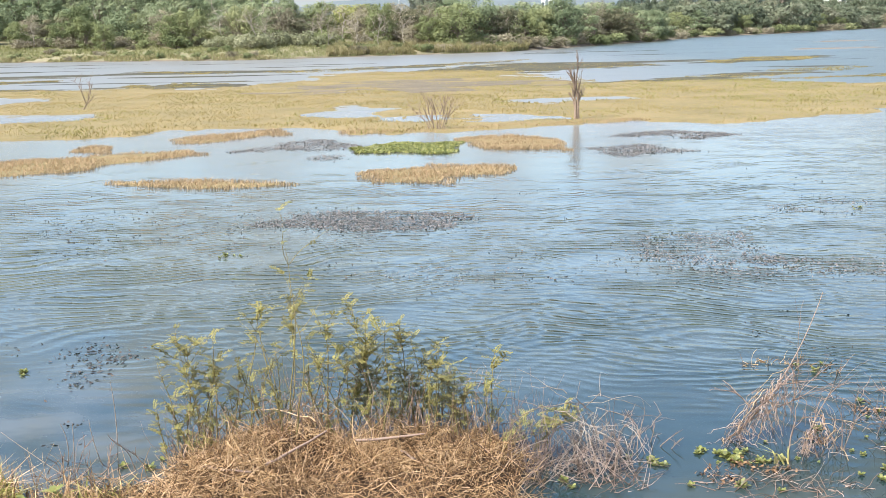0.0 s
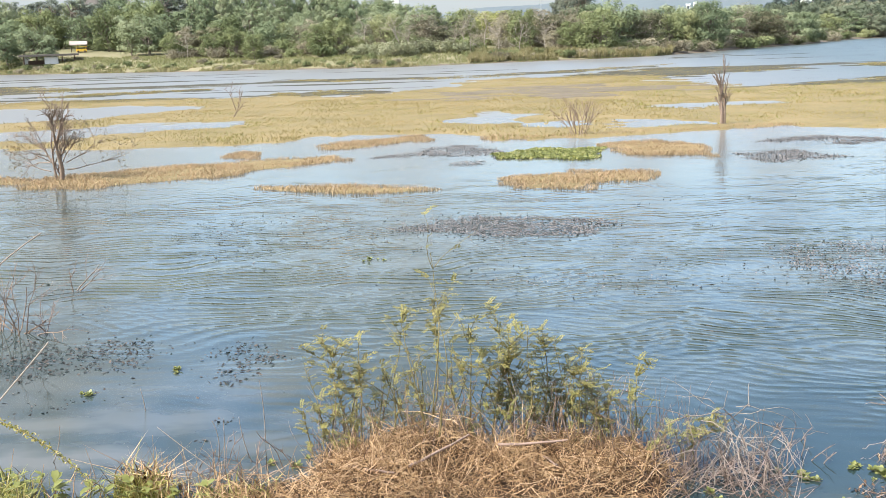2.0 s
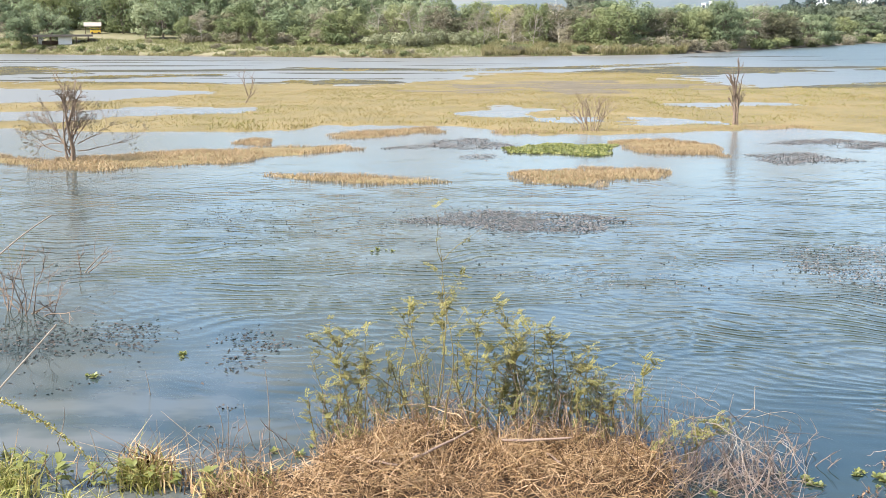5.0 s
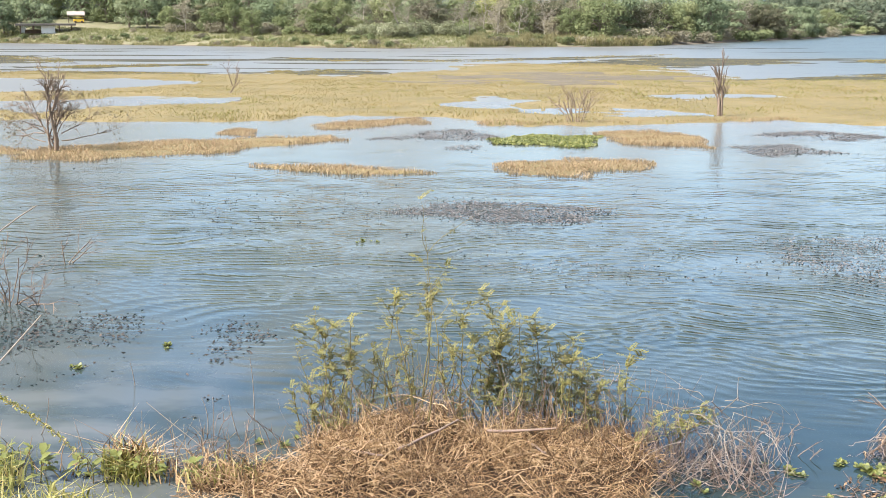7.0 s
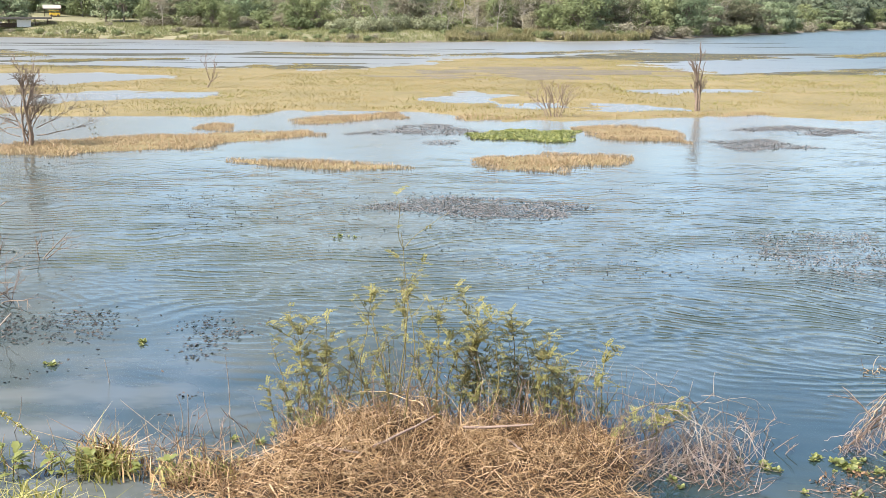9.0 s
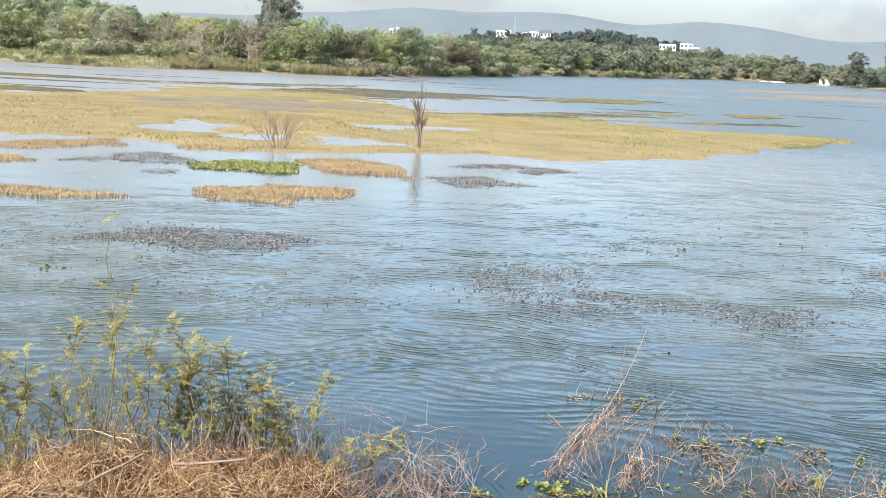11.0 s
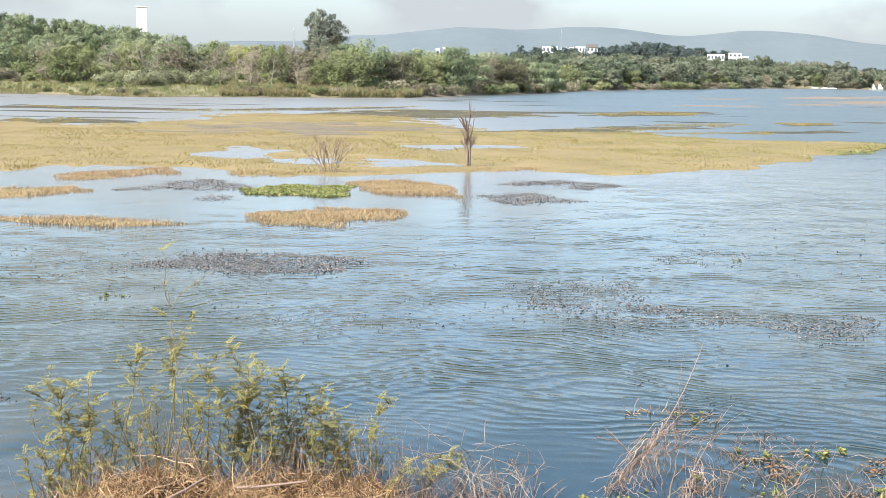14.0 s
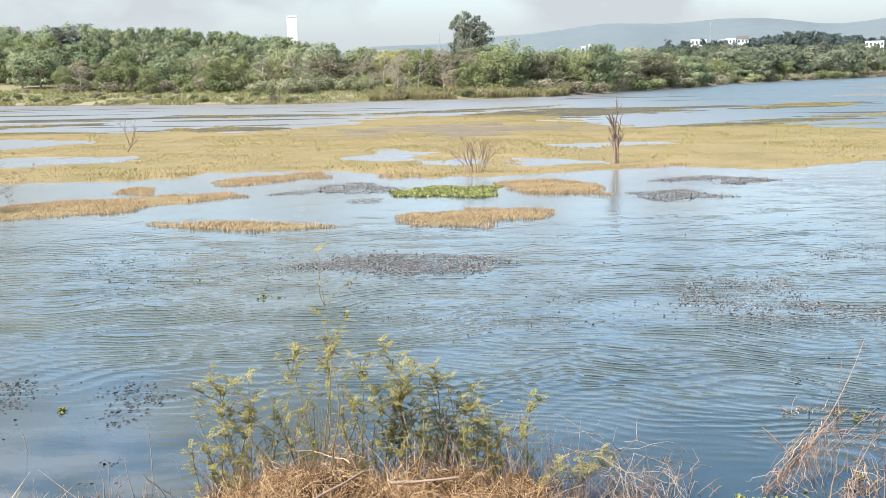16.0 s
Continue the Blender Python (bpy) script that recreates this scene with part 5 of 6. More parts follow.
for x, y, n, tall in ((4.2, 11.5, 3, 0.75), (4.75, 11.4, 4, 0.6), (5.0, 12.0, 3, 0.5), (1.75, 11.9, 3, 0.5), (2.0, 11.6, 4, 0.55), (2.35, 11.7, 3, 0.45), (1.4, 11.9, 3, 0.55), (-8.75, 17.2, 3, 0.7), (15.1, 25.2, 6, 0.55), (14.2, 25.0, 3, 0.4), (2.15, 12.5, 3, 0.5), (5.6, 11.3, 4, 0.5), (6.4, 11.0, 5, 0.6), (7.1, 10.8, 4, 0.5), (-3.55, 11.2, 3, 0.6), (-3.95, 11.3, 3, 0.5), (-3.2, 11.4, 3, 0.5)):
    brush("dead_twig_spray", (x, y, -0.03), "spray of bare dead twigs standing in shallow water", [(rng.normal() * 0.1, rng.normal() * 0.08, 0) for _ in range(n)], [(rng.normal() * 0.45, rng.normal() * 0.3, 1) for _ in range(n)], tall * 0.72 * rng.uniform(0.6, 1.1, n), 0.007, 2, 3, 0.12, 0.6)


for x, y, n, tall, lean in ((-9.1, 17.0, 3, 0.95, 0.3), (-9.5, 17.2, 4, 1.25, 0.4), (-9.25, 17.1, 4, 0.7, 1.2), (-8.9, 17.0, 3, 0.6, 1.4), (-9.6, 20.2, 3, 0.8, 0.4)):
    brush("dead_bush", (x, y, -0.03), "dark bare dead bush standing in shallow water", [(rng.normal() * 0.1, rng.normal() * 0.08, 0) for _ in range(n)], [(rng.normal() * lean, rng.normal() * 0.3, 1) for _ in range(n)], tall * rng.uniform(0.6, 1.0, n), 0.013, 3, 3, 0.14, 0.5, 0.0, BARK)


def drowned_brush(poly, n, name, label, tall=0.35, mat=None):
    P = scatter(poly, n, 0.25, 0.8)
    P = P[wobble(P[:, 0], P[:, 1], 0.55) > -0.25]
    m = len(P)
    d = np.c_[rng.normal(size=(m, 2)) * 0.9, rng.uniform(0.05, 1.0, m)]
    paths = wander(P, d, tall * rng.uniform(0.4, 1.2, m), 6, 0.26, 0.1)
    paths[..., 2] = np.maximum(paths[..., 2], -0.01)
    V, F = tubes(paths, taper(m, 6, rng.uniform(0.003, 0.007, m), 0.002), 3)
    thing(name, np_mesh(name, V, F, mat or TWIG), label, "dead stalks", kind="stuff")


drowned_brush([(4.3, 13.3), (5.6, 13.6), (6.9, 12.6), (7.8, 11.0), (7.4, 10.4), (5.2, 10.6), (3.9, 11.4)], 620, "drowned_stalks", "thicket of bent dead stalks in shallow water")
drowned_brush([(5.4, 11.3), (6.4, 11.2), (7.6, 10.7), (7.4, 10.1), (5.6, 10.3)], 170, "drowned_stalks", "bleached stalks leaning over the shallows", 0.5)
drowned_brush([(1.0, 11.5), (2.1, 11.2), (2.4, 10.5), (1.0, 10.4)], 170, "drowned_stalks", "grey bent stalks beside the straw bank", 0.5)
drowned_brush([(2.3, 10.9), (4.6, 11.0), (5.0, 10.3), (2.4, 10.2)], 220, "drowned_stalks", "low brown stalks in the shallows", 0.35)
drowned_brush([(4.1, 14.6), (5.2, 14.7), (5.3, 14.2), (4.2, 14.1)], 120, "drowned_stalks", "low dry tuft standing in the water", 0.22, STRAW)
drowned_brush([(-4.6, 11.3), (-3.2, 11.5), (-3.0, 10.7), (-4.4, 10.5)], 60, "drowned_stalks", "sparse dead stalks by the bank", 0.55)
drowned_brush([(-2.4, 14.2), (0.4, 14.6), (0.8, 13.4), (-2.2, 13.2)], 130, "drowned_stalks", "sparse grey stalks behind the leafy weeds", 0.3)


def rosette(leaves, size):
    """Thick spoon-shaped leaves round a centre."""
    quads = []
    for i in range(leaves):
        a = i * 2.4 + rng.uniform(-0.3, 0.3)
        tilt = rng.uniform(0.0, 0.85)
        d = np.array([math.cos(a) * math.cos(tilt), math.sin(a) * math.cos(tilt), math.sin(tilt)])
        s = np.array([-math.sin(a), math.cos(a), 0]) * size * 0.27
        L = size * rng.uniform(0.6, 1.0)
        up = np.array([0, 0, 0.03 * size])
        quads += [[d * L * 0.15 - s * 0.2, d * L * 0.15 + s * 0.2, d * L * 0.65 + s + up, d * L * 0.65 - s + up], [d * L * 0.65 - s + up, d * L * 0.65 + s + up, d * L + s * 0.4, d * L - s * 0.4]]
    Q = np.array(quads)
    return np_mesh("water_plant", Q.reshape(-1, 3), np.arange(len(Q) * 4).reshape(-1, 4), GREEN_LEAF, True)


ROSETTES = [rosette(13, 0.085), rosette(10, 0.07), rosette(16, 0.1)]
SPOTS = [(2.05, 11.38), (2.2, 11.32), (2.7, 11.55), (2.85, 11.45), (3.02, 11.4), (3.2, 11.42), (3.35, 11.3), (3.1, 11.2), (4.55, 10.95), (4.75, 10.9), (-4.45, 22.97), (-4.55, 22.9), (-4.3, 23.0), (-5.7, 14.88), (-5.78, 14.95), (-5.62, 14.82), (-6.55, 13.9), (10.0, 27.4), (10.15, 27.5),
         (5.0, 13.2), (5.1, 12.8), (5.75, 13.1), (5.9, 13.0), (6.35, 12.9), (6.2, 12.95), (7.35, 11.5), (7.5, 11.4), (5.05, 14.6), (4.85, 14.5), (-3.3, 11.45), (-3.05, 11.55), (-4.8, 10.55), (-4.7, 10.45), (-4.55, 10.5), (6.9, 12.1), (6.0, 11.6), (2.9, 10.6), (3.3, 10.5), (1.3, 10.75), (7.0, 11.6)]
SPOTS = [(x + rng.normal() * 0.07, y + rng.normal() * 0.09) for x, y in SPOTS for _ in range(3)]
SPOTS = SPOTS[:26] + SPOTS[26::2]
for i, (x, y) in enumerate(SPOTS):
    ob = thing("water_plant", ROSETTES[i % 3], "floating rosette of bright green spoon-shaped leaves", "water plant", "floating rosettes")
    ob.matrix_basis = pose(x, y, 0.0, rz=rng.uniform(0, 360)) @ Matrix.Scale(rng.uniform(0.6, 1.0), 4)


rng = np.random.default_rng(53)
# ---------------- coarse growth at the bank's end ----------------
def coarse_grass():
    n = 2600
    x, y = rng.uniform(-7.4, -4.0, n), rng.uniform(8.6, 10.9, n)
    keep = (y < 10.95 - np.clip((x + 7.0) * 0.42, 0, 1.2) + 0.25 * wobble(x, y, 0.6)) & (wobble(x, y, 0.4) > -0.25)
    x, y = x[keep], y[keep]
    V, F = blades(np.c_[x, y, np.maximum(0, ground_z(x, y))], rng.uniform(0.08, 0.32, len(x)), rng.uniform(0.012, 0.03, len(x)), 1.4, 0.9)
    thing("bank_grass", np_mesh("bank_grass", V, F, BRIGHT_GRASS), "coarse green and yellow grass on the bank", "grass", kind="stuff")


coarse_grass()


def grass_tuft(x, y, n, tall, wide, mat, label):
    px, py = x + rng.normal(size=n) * wide, y + rng.normal(size=n) * wide * 0.8
    V, F = blades(np.c_[px, py, np.maximum(0, ground_z(px, py))], rng.uniform(0.35, 1.0, n) * tall, 0.02, 1.1, 0.8)
    thing("grass_tuft", np_mesh("grass_tuft", V, F, mat), label, "grass", kind="stuff")


def leaf_weed(x, y, tall, leaves, label):
    """A stem with broad folded leaves."""
    root = tagged(new("broadleaf_weed"), label, "weed", "broadleaf weeds")
    root.location = (x, y, max(0.0, float(ground_z(np.array([x]), np.array([y]))[0])))
    path = wander(np.zeros((1, 3)), np.array([[rng.normal() * 0.25, rng.normal() * 0.15, 1.0]]), tall, 8, 0.1)
    part("stem", np_mesh("stem", *tubes(path, taper(1, 8, 0.008, 0.004), 5), GREEN_STEM, True), root)
    for _ in range(leaves):
        p = path[0, rng.integers(2, 8)]
        a, rise, L = rng.uniform(0, 6.28), rng.uniform(-0.1, 0.9), rng.uniform(0.09, 0.19)
        d = np.array([math.cos(a), math.sin(a), rise])
        d /= np.linalg.norm(d)
        sd = np.array([-math.sin(a), math.cos(a), 0.0]) * L * 0.24
        up = np.array([0, 0, L * 0.07])
        tip = p + d * L - [0, 0, L * 0.2]
        V = [p, p + d * L * 0.35 + sd + up, p + d * L * 0.4, p + d * L * 0.35 - sd + up, p + d * L * 0.75 + sd * 0.7, p + d * L * 0.78 - up * 0.5, p + d * L * 0.75 - sd * 0.7, tip]
        F = [(0, 2, 1), (0, 3, 2), (1, 2, 5), (1, 5, 4), (2, 3, 6), (2, 6, 5), (4, 5, 7), (5, 6, 7)]
        part("leaf", np_mesh("leaf", V, F, GREEN_LEAF, True), root)


for x, y, tall, leaves in ((-6.35, 10.75, 0.42, 9), (-6.2, 10.6, 0.3, 8), (-5.75, 10.5, 0.25, 8), (-5.3, 10.2, 0.26, 9), (-5.0, 10.35, 0.2, 7), (-4.75, 10.2, 0.3, 9), (-4.3, 10.35, 0.22, 8), (-4.05, 10.3, 0.16, 6), (-3.75, 10.35, 0.2, 8), (-5.5, 10.0, 0.3, 9), (-6.7, 10.5, 0.3, 8), (-6.5, 10.7, 0.5, 10), (-6.0, 10.65, 0.34, 9), (-5.6, 10.3, 0.32, 10), (-5.15, 10.3, 0.3, 10), (-4.6, 10.3, 0.26, 9)):
    leaf_weed(x, y, tall, leaves, "leafy green weed with broad folded leaves")
for x, y, n, tall, wide in ((-4.55, 10.55, 150, 0.42, 0.13), (-4.4, 10.4, 120, 0.3, 0.16), (-5.9, 10.3, 160, 0.36, 0.2), (-3.5, 10.45, 110, 0.24, 0.2)):
    grass_tuft(x, y, n, tall, wide, BRIGHT_GRASS, "tuft of green grass at the water's edge")
for x, y, n, tall, wide in ((-4.55, 10.65, 130, 0.46, 0.12), (-3.3, 10.4, 120, 0.26, 0.25), (-3.9, 10.5, 80, 0.22, 0.2)):
    grass_tuft(x, y, n, tall, wide, STRAW, "tuft of dry straw-coloured grass at the water's edge")
upright_straws((-4.6, -3.0), (10.5, 11.1), 70, 0.5, "dry_stalks", "pale dry stalks at the water's edge", STRAW, 0.6)
upright_straws((-6.6, -4.7), (10.2, 10.9), 45, 0.45, "dry_stalks", "pale broken stalks above the coarse grass", STRAW, 0.5, 0.006)


def flower_spike(points, label):
    root = tagged(new("grass_spike"), label, "grass")
    path = arched(points, 90)
    part("stalk", np_mesh("stalk", *tubes(path, taper(1, 90, 0.008, 0.004), 5), GREEN_STEM, True), root)
    P = np.repeat(path[0, 12:], 7, 0) + rng.normal(size=(78 * 7, 3)) * 0.016
    V, F = flakes(P, rng.normal(size=P.shape), 0.032, 0.5)
    tagged(part("seed_head", np_mesh("seed_head", V, F, BRIGHT_GRASS), root), kind="stuff")


flower_spike([(-5.75, 8.6, 0.9), (-5.1, 8.6, 1.49), (-4.17, 8.6, 1.0)], "arching grass stalk with a dense green seed spike")
for points in ([(-6.9, 9.4, 0.0), (-6.35, 9.9, 0.75), (-5.95, 10.2, 1.2)], [(-6.7, 9.6, 0.0), (-6.5, 9.9, 0.8), (-6.25, 10.1, 1.35)], [(-4.62, 5.85, 1.2), (-4.05, 7.23, 2.14), (-3.89, 7.63, 2.41)], [(-4.75, 5.9, 1.2), (-4.38, 6.79, 2.5), (-3.94, 7.78, 3.19)]):
    path = arched(points)
    thing("reed_stalk", np_mesh("reed_stalk", *tubes(path, taper(1, 16, 0.008, 0.005), 5), BLEACHED, True), "long pale dry reed stalk leaning over the water", "reed", "reed stalks")
for low, high in (((-3.92, 11.41, -0.05), (-3.88, 11.36, 0.55)), ((-3.64, 11.55, -0.05), (-3.75, 11.5, 0.53)), ((-3.67, 12.16, -0.05), (-3.68, 12.11, 0.76)), ((-5.52, 13.26, -0.05), (-5.55, 13.21, 0.32)),
                  ((-4.07, 11.65, -0.05), (-4.09, 11.6, 0.45)), ((-3.74, 11.07, -0.05), (-4.49, 11.02, 0.58)), ((-5.91, 11.44, -0.05), (-5.75, 11.39, 0.45)), ((-5.2, 11.01, -0.05), (-5.27, 10.96, 0.36))):
    mid = [(p + q) / 2 + rng.normal() * 0.02 for p, q in zip(low, high)]
    thing("dead_stalk", np_mesh("dead_stalk", *tubes(arched([low, mid, high]), taper(1, 16, 0.007, 0.003), 5), BLEACHED, True), "single pale dead stalk standing in shallow water", "stalk", "dead stalks in the shallows")
THICKET = [(2.4, 11.6), (4.6, 12.4), (5.6, 13.4), (6.9, 12.4), (7.8, 11.0), (7.2, 10.4), (4.8, 10.6), (2.4, 10.6)]
for i, (x, y, _) in enumerate(scatter(THICKET, 34)):
    ob = thing("water_plant", ROSETTES[i % 3], "small floating rosette of yellow-green leaves", "water plant", "floating rosettes")
    ob.matrix_basis = pose(x, y, 0.0, rz=rng.uniform(0, 360)) @ Matrix.Scale(rng.uniform(0.4, 0.85), 4)
for x, y, n, tall in ((6.05, 11.5, 12, 0.26), (6.7, 11.3, 9, 0.2), (4.9, 11.6, 8, 0.18), (3.5, 11.2, 10, 0.22)):
    grass_tuft(x, y, n, tall, 0.06, BRIGHT_GRASS, "small tuft of green grass in the shallows")
RUST = material("rotting_leaf", [(0.05, 0.03, 0.018), (0.17, 0.095, 0.05), (0.3, 0.18, 0.1)], 0.7, 2.0, island=0.7)
for x, y, _ in scatter(THICKET, 16):
    m = int(rng.integers(30, 70))
    P = np.c_[x + rng.normal(size=m) * 0.09, y + rng.normal(size=m) * 0.08, np.abs(rng.normal(size=m)) * 0.02 + 0.004]
    V, F = flakes(P, rng.normal(size=P.shape) * 0.5 + [0, 0, 1], rng.uniform(0.03, 0.07, m), 0.5)
    thing("rotting_weed", np_mesh("rotting_weed", V, F, RUST), "clump of rust-brown rotting weed on the water", "water weed", kind="stuff")


# ---------------- buildings and marks of the far shore ----------------
ROOF_DARK = material("weathered_roof", [(0.09, 0.08, 0.07), (0.16, 0.14, 0.12)], 0.85, 1.5, 0.3, fine=0.3)
ROOF_PALE = material("pale_roof", [(0.34, 0.29, 0.25), (0.44, 0.38, 0.33)], 0.8, 0.8, 0.2, fine=0.3)
WHITE = material("white_paint", [(0.66, 0.66, 0.64), (0.78, 0.78, 0.76)], 0.7, 0.6, 0.1, fine=0.3)
TIMBER = material("dark_timber", [(0.07, 0.05, 0.035), (0.14, 0.10, 0.07)], 0.85, 3.0, 0.4)
YELLOW = material("yellow_paint", [(0.6, 0.36, 0.03), (0.7, 0.46, 0.05)], 0.5, 2.0)
GLASS_DARK = material("window_glass", [(0.09, 0.11, 0.13), (0.14, 0.16, 0.18)], 0.12, 2.0)
STEEL = material("grey_steel", [(0.42, 0.43, 0.44), (0.55, 0.56, 0.57)], 0.5, 2.0, metal=0.4)


def box(name, w, d, h, at, parent, mat, bevel=0.03, label="", turn=0.0):
    """A bevelled block standing at a point."""
    bm = bmesh.new()
    bmesh.ops.create_cube(bm, size=1)
    bmesh.ops.scale(bm, vec=(w, d, h), verts=bm.verts)
    bmesh.ops.translate(bm, vec=(0, 0, h / 2), verts=bm.verts)
    bmesh.ops.bevel(bm, geom=bm.edges[:], offset=min(bevel, 0.2 * min(w, d, h)), segments=1, affect="EDGES")
    me = bpy.data.meshes.new(name)
    bm.to_mesh(me)
    bm.free()
    me.materials.append(mat)
    ob = part(name, me, parent, label)
    ob.matrix_basis = pose(*at, rz=turn)
    return ob


def gable(name, w, d, h, at, parent, mat, thick=0.18):
    """A pitched roof of two thick slopes; the ridge runs along x."""
    bm = bmesh.new()
    rows = []
    for x in (-w / 2, w / 2):
        rows.append([bm.verts.new((x, y, z)) for y, z in ((-d / 2, 0), (0, h), (d / 2, 0), (d / 2, -thick), (0, h - thick), (-d / 2, -thick))])
    for i in range(6):
        bm.faces.new((rows[0][i], rows[0][(i + 1) % 6], rows[1][(i + 1) % 6], rows[1][i]))
    for row in rows:
        bm.faces.new((row[0], row[1], row[4], row[5]))
        bm.faces.new((row[1], row[2], row[3], row[4]))
    bmesh.ops.recalc_face_normals(bm, faces=bm.faces)
    me = bpy.data.meshes.new(name)
    bm.to_mesh(me)
    bm.free()
    me.materials.append(mat)
    ob = part(name, me, parent)
    ob.location = at
    return ob


def stand(name, x, y, label, category, group="", turn=None, z=None):
    root = tagged(new(name), label, category, group)
    zz = float(ground_z(np.array([x]), np.array([y]))[0]) if z is None else z
    root.matrix_basis = pose(x, y, zz, rz=math.degrees(math.atan2(-x, y)) if turn is None else turn)
    return root


# open shelter by the water
k = stand("park_shelter", -109.5, 230.0, "low open park shelter with dark flat roof, white wall", "shelter")
box("roof", 11.6, 5.0, 0.28, (0, 0, 1.75), k, ROOF_DARK)
box("fascia", 11.8, 0.12, 0.4, (0, -2.55, 1.6), k, ROOF_DARK)
box("kiosk_wall", 2.7, 1.6, 1.5, (0.4, -0.9, 0), k, WHITE)
box("counter", 3.2, 0.8, 0.8, (-2.6, 0.6, 0), k, TIMBER)
for x in (-5.0, -2.4, 2.6, 5.0):
    for y in (-2.2, 2.2):
        box("post", 0.18, 0.18, 1.75, (x, y, 0), k, TIMBER)
k = stand("park_hut", -115.9, 233.0, "small pale service hut beside the park shelter", "hut")
box("wall", 1.1, 1.2, 1.9, (0, 0, 0), k, WHITE)
gable("roof", 1.4, 1.6, 0.4, (0, 0, 1.9), k, ROOF_DARK)
k = stand("picnic_pavilion", -112.4, 251.2, "picnic pavilion with a pale pitched roof on timber posts", "pavilion")
gable("roof", 3.8, 3.6, 0.75, (0, 0, 1.75), k, ROOF_PALE)
for x in (-1.6, 1.6):
    for y in (-1.4, 1.4):
        box("post", 0.14, 0.14, 1.75, (x, y, 0), k, TIMBER)
k = stand("vendor_cart", -111.2, 249.9, "yellow vendor's cart parked under the trees", "cart")
box("body", 2.3, 1.1, 0.6, (0, 0, 0.25), k, YELLOW, 0.06)
box("canopy", 2.5, 1.3, 0.08, (0, 0, 1.25), k, YELLOW)
for x in (-1.0, 1.0):
    box("post", 0.06, 0.06, 0.45, (x, 0, 0.82), k, STEEL)
    bm = bmesh.new()
    bmesh.ops.create_cone(bm, cap_ends=True, segments=14, radius1=0.25, radius2=0.25, depth=0.1, matrix=pose(0, 0, 0, rx=90))
    me = bpy.data.meshes.new("wheel")
    bm.to_mesh(me)
    bm.free()
    me.materials.append(TIMBER)
    part("wheel", me, k).location = (x * 0.7, -0.58, 0.25)


def house(x, y, z, w, d, h, label, storeys=2, bays=4, flat=True, group="white houses on the hill"):
    """A rendered house with rows of windows and a parapet or pitched roof."""
    k = stand("house", x, y, label, "house", group, z=z)
    box("wall", w, d, h, (0, 0, 0), k, WHITE, 0.08)
    if flat:
        box("parapet", w + 0.3, d + 0.3, 0.4, (0, 0, h), k, WHITE, 0.06)
    else:
        gable("roof", w + 0.8, d + 1.0, h * 0.3, (0, 0, h + 0.15), k, ROOF_DARK)
    sh = h / storeys
    for s in range(storeys):
        for b in range(bays):
            q = box("window", w / bays * 0.55, 0.12, sh * 0.5, ((b + 0.5) / bays * w - w / 2, -d / 2 - 0.02, s * sh + sh * 0.3), k, GLASS_DARK, 0.02)
            box("sill", w / bays * 0.62, 0.2, 0.1, (0, -0.04, -0.1), q, ROOF_PALE, 0.01)
    return k


house(157.7, 839.8, 16.8, 11, 8, 8.5, "white two-storey house on the wooded hill", 2, 4)
house(171.9, 834.1, 16.6, 6, 7, 8.0, "narrow white house among dark trees", 2, 2)
house(179.5, 836.0, 17.4, 7, 8, 8.0, "white house with a flat roof on the hill", 2, 3)
house(189.0, 839.8, 18.5, 8, 8, 7.0, "white house with a dark pitched roof", 2, 3, False)
house(272.6, 810.3, 13.4, 12, 9, 8.0, "broad white house at the hill's foot", 2, 5)
house(285.0, 805.6, 13.4, 9, 9, 9.0, "white house with a flat roof beside a taller one", 3, 3)
house(291.6, 803.7, 13.0, 5, 8, 7.0, "small white house on the hill", 2, 2)
house(46.5, 518, 7.0, 1.8, 4, 8.2, "slim white block above the shore wood", 3, 1, True, "white blocks above the wood")
house(49.5, 517.5, 7.0, 1.6, 4, 8.8, "slim white block above the shore wood", 3, 1, True, "white blocks above the wood")
house(-128, 304, 8.0, 13, 8, 8.2, "long white house on the rise behind the trees", 2, 6, False, "white houses on the rise")
house(-66.3, 414.7, 6.0, 3.6, 4, 19.4, "tall white tower block beyond the pines", 1, 0, True, "white blocks above the wood")


def mast(x, y, z, h, label, r=0.3):
    k = stand("radio_mast", x, y, label, "mast", z=z)
    for a in range(3):
        p = np.array([[[math.cos(a * 2.094) * r, math.sin(a * 2.094) * r, 0], [math.cos(a * 2.094) * r * 0.4, math.sin(a * 2.094) * r * 0.4, h]]])
        part("leg", np_mesh("leg", *tubes(p, np.full((1, 2), 0.09), 4), STEEL), k)
    for i in range(9):
        box("brace", r * 1.5 * (1 - 0.06 * i), 0.08, 0.08, (0, 0, h * (i + 0.5) / 9), k, STEEL, 0.01)
    box("antenna", 0.12, 0.12, 1.5, (0, 0, h - 0.02), k, WHITE, 0.02)


mast(173.0, 876, 17, 20.5, "slim lattice radio mast on the hill", 0.6)
mast(-20.1, 599.6, 8, 17, "white lattice mast beyond the wood", 0.5)
mast(218.2, 769.7, 6, 12.5, "grey lattice pylon above the trees", 1.2)


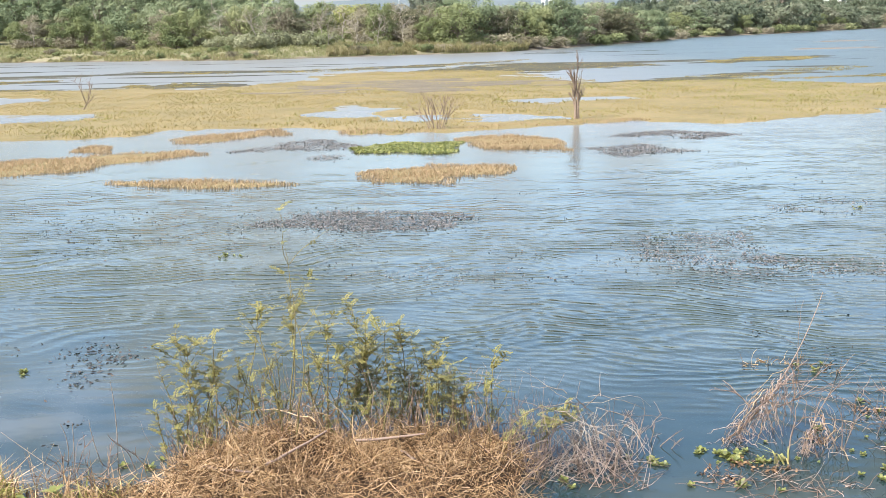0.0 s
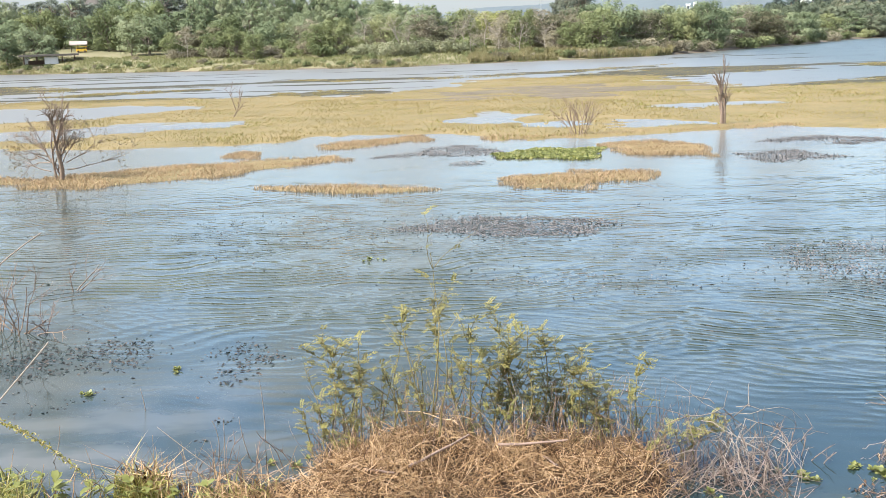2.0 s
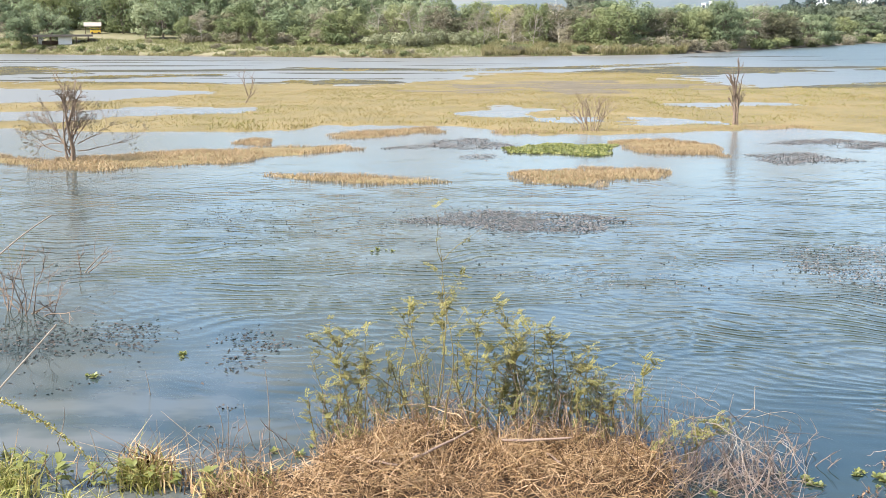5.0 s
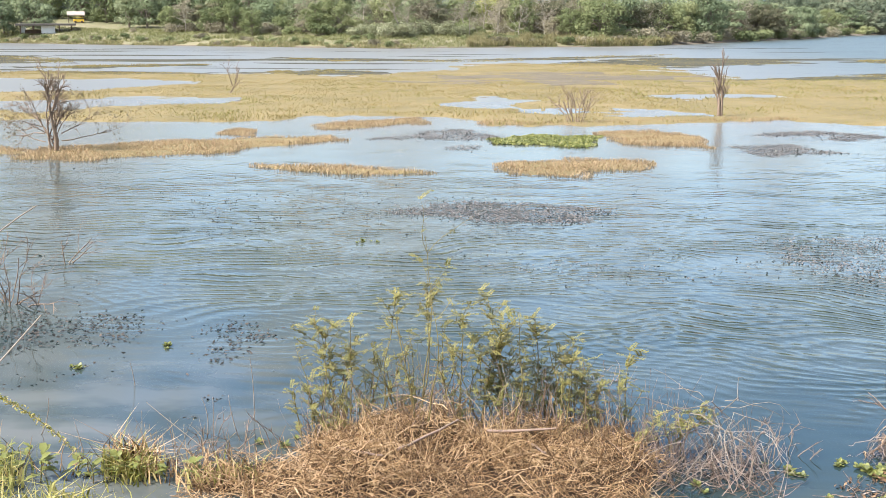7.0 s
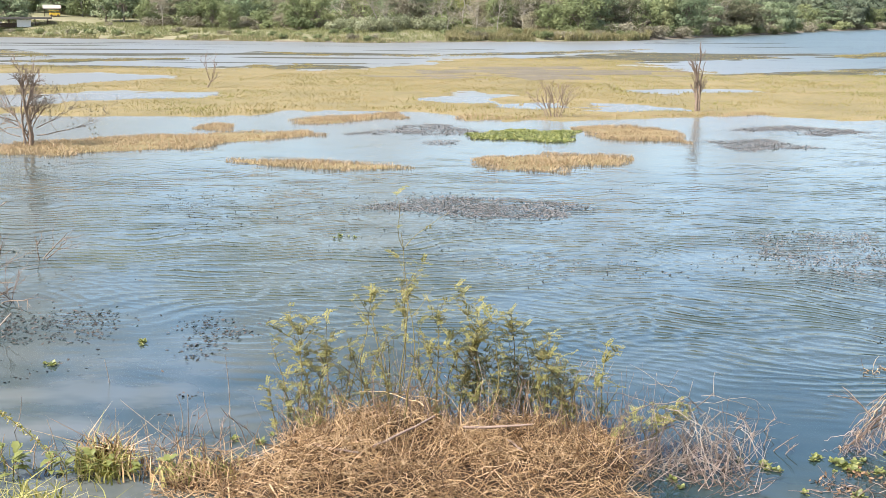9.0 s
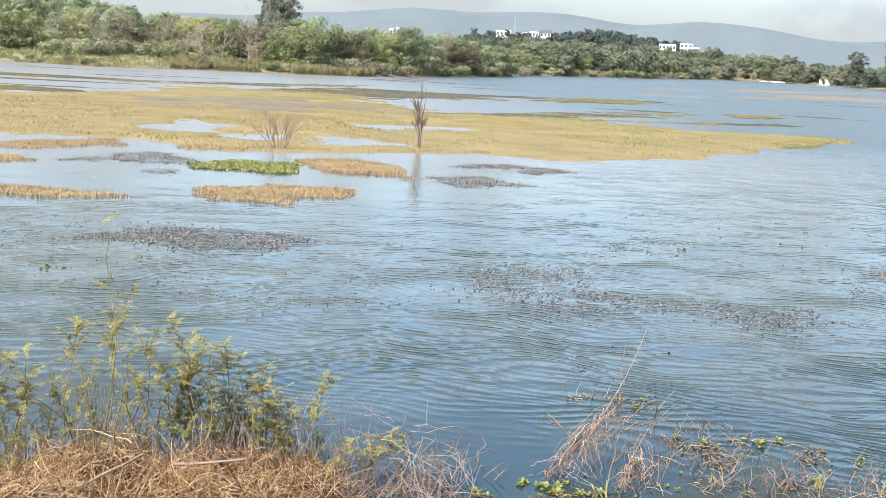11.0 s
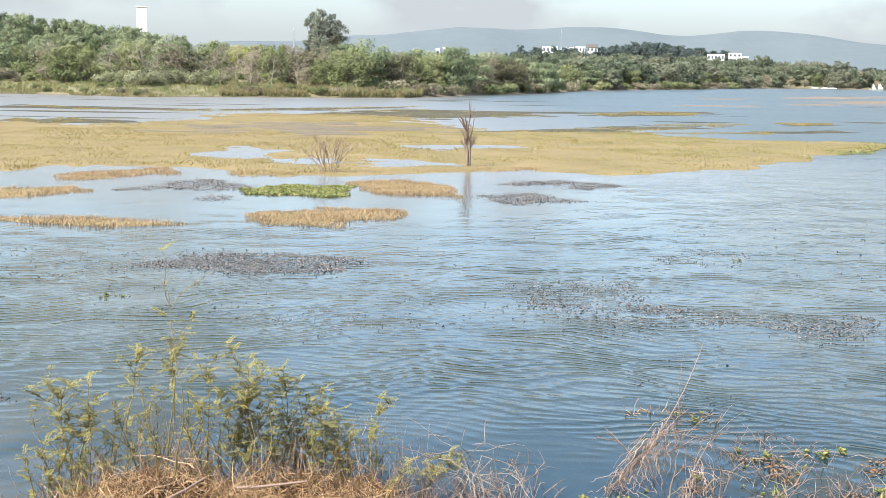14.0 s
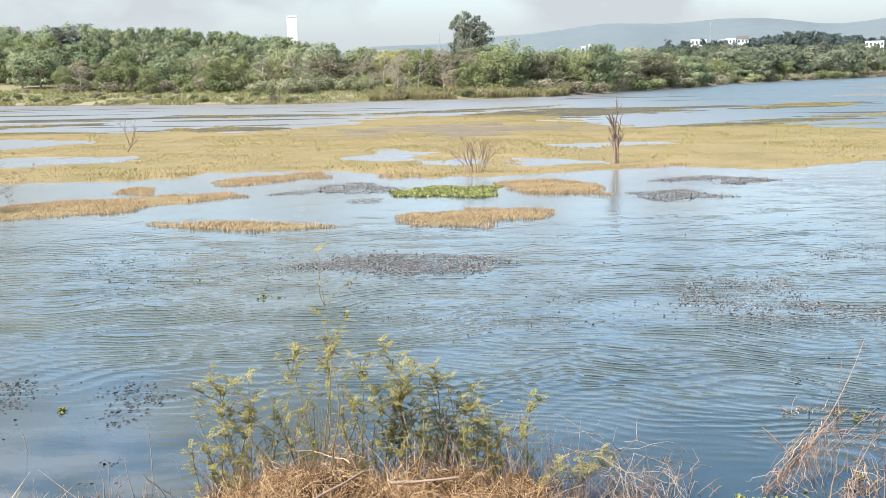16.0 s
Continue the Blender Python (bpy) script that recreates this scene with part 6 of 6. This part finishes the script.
def sailboat(x, y):
    k = stand("sailing_dinghy", x, y, "small white sailing dinghy by the far bank", "boat", "sailing dinghies", z=0.0)
    bm = bmesh.new()
    ring = [(-1.8, 0, 0.45), (-1.2, 0.55, 0.4), (1.5, 0.6, 0.4), (1.5, -0.6, 0.4), (-1.2, -0.55, 0.4)]
    top = [bm.verts.new(v) for v in ring]
    low = [bm.verts.new((v[0] * 0.8, v[1] * 0.6, -0.1)) for v in ring]
    bm.faces.new(top)
    bm.faces.new(low[::-1])
    for i in range(5):
        bm.faces.new((top[i], low[i], low[(i + 1) % 5], top[(i + 1) % 5]))
    bmesh.ops.recalc_face_normals(bm, faces=bm.faces)
    me = bpy.data.meshes.new("hull")
    bm.to_mesh(me)
    bm.free()
    me.materials.append(WHITE)
    part("hull", me, k)
    part("pole", np_mesh("pole", *tubes(np.array([[[-0.3, 0, 0.4], [-0.3, 0, 3.6]]]), np.full((1, 2), 0.05), 5), STEEL), k)
    n = 8
    t = np.linspace(0, 1, n)
    luff = np.c_[np.full(n, -0.24), np.zeros(n), 0.7 + 2.8 * t]
    leech = np.c_[-0.2 + 1.7 * (1 - t) ** 0.9, 0.25 * np.sin(t * np.pi), 0.7 + 2.8 * t]
    V = np.concatenate([luff, leech, luff + [0, 0.03, 0], leech + [0, 0.03, 0]])
    F = [(i, n + i, n + i + 1, i + 1) for i in range(n - 1)] + [(2 * n + i, 2 * n + i + 1, 3 * n + i + 1, 3 * n + i) for i in range(n - 1)]
    part("sail", np_mesh("sail", V, F, WHITE, True), k)


for x, y in ((277.3, 574), (279.4, 572), (281.4, 574.5)):
    sailboat(x, y)
for x, y in ((258.5, 589), (262, 588), (254, 592)):
    k = stand("rowing_boat", x, y, "upturned pale rowing boat on the far bank", "boat", "boats on the far bank", z=0.35)
    bm = bmesh.new()
    bmesh.ops.create_uvsphere(bm, u_segments=14, v_segments=8, radius=1)
    bmesh.ops.scale(bm, vec=(2.3, 0.8, 0.55), verts=bm.verts)
    bmesh.ops.delete(bm, geom=[v for v in bm.verts if v.co.z < -0.05], context="VERTS")
    bmesh.ops.solidify(bm, geom=bm.faces[:], thickness=0.05)
    me = bpy.data.meshes.new("hull")
    bm.to_mesh(me)
    bm.free()
    me.materials.append(WHITE)
    part("hull", me, k)
    box("keel", 3.6, 0.08, 0.1, (0, 0, 0.5), k, TIMBER)
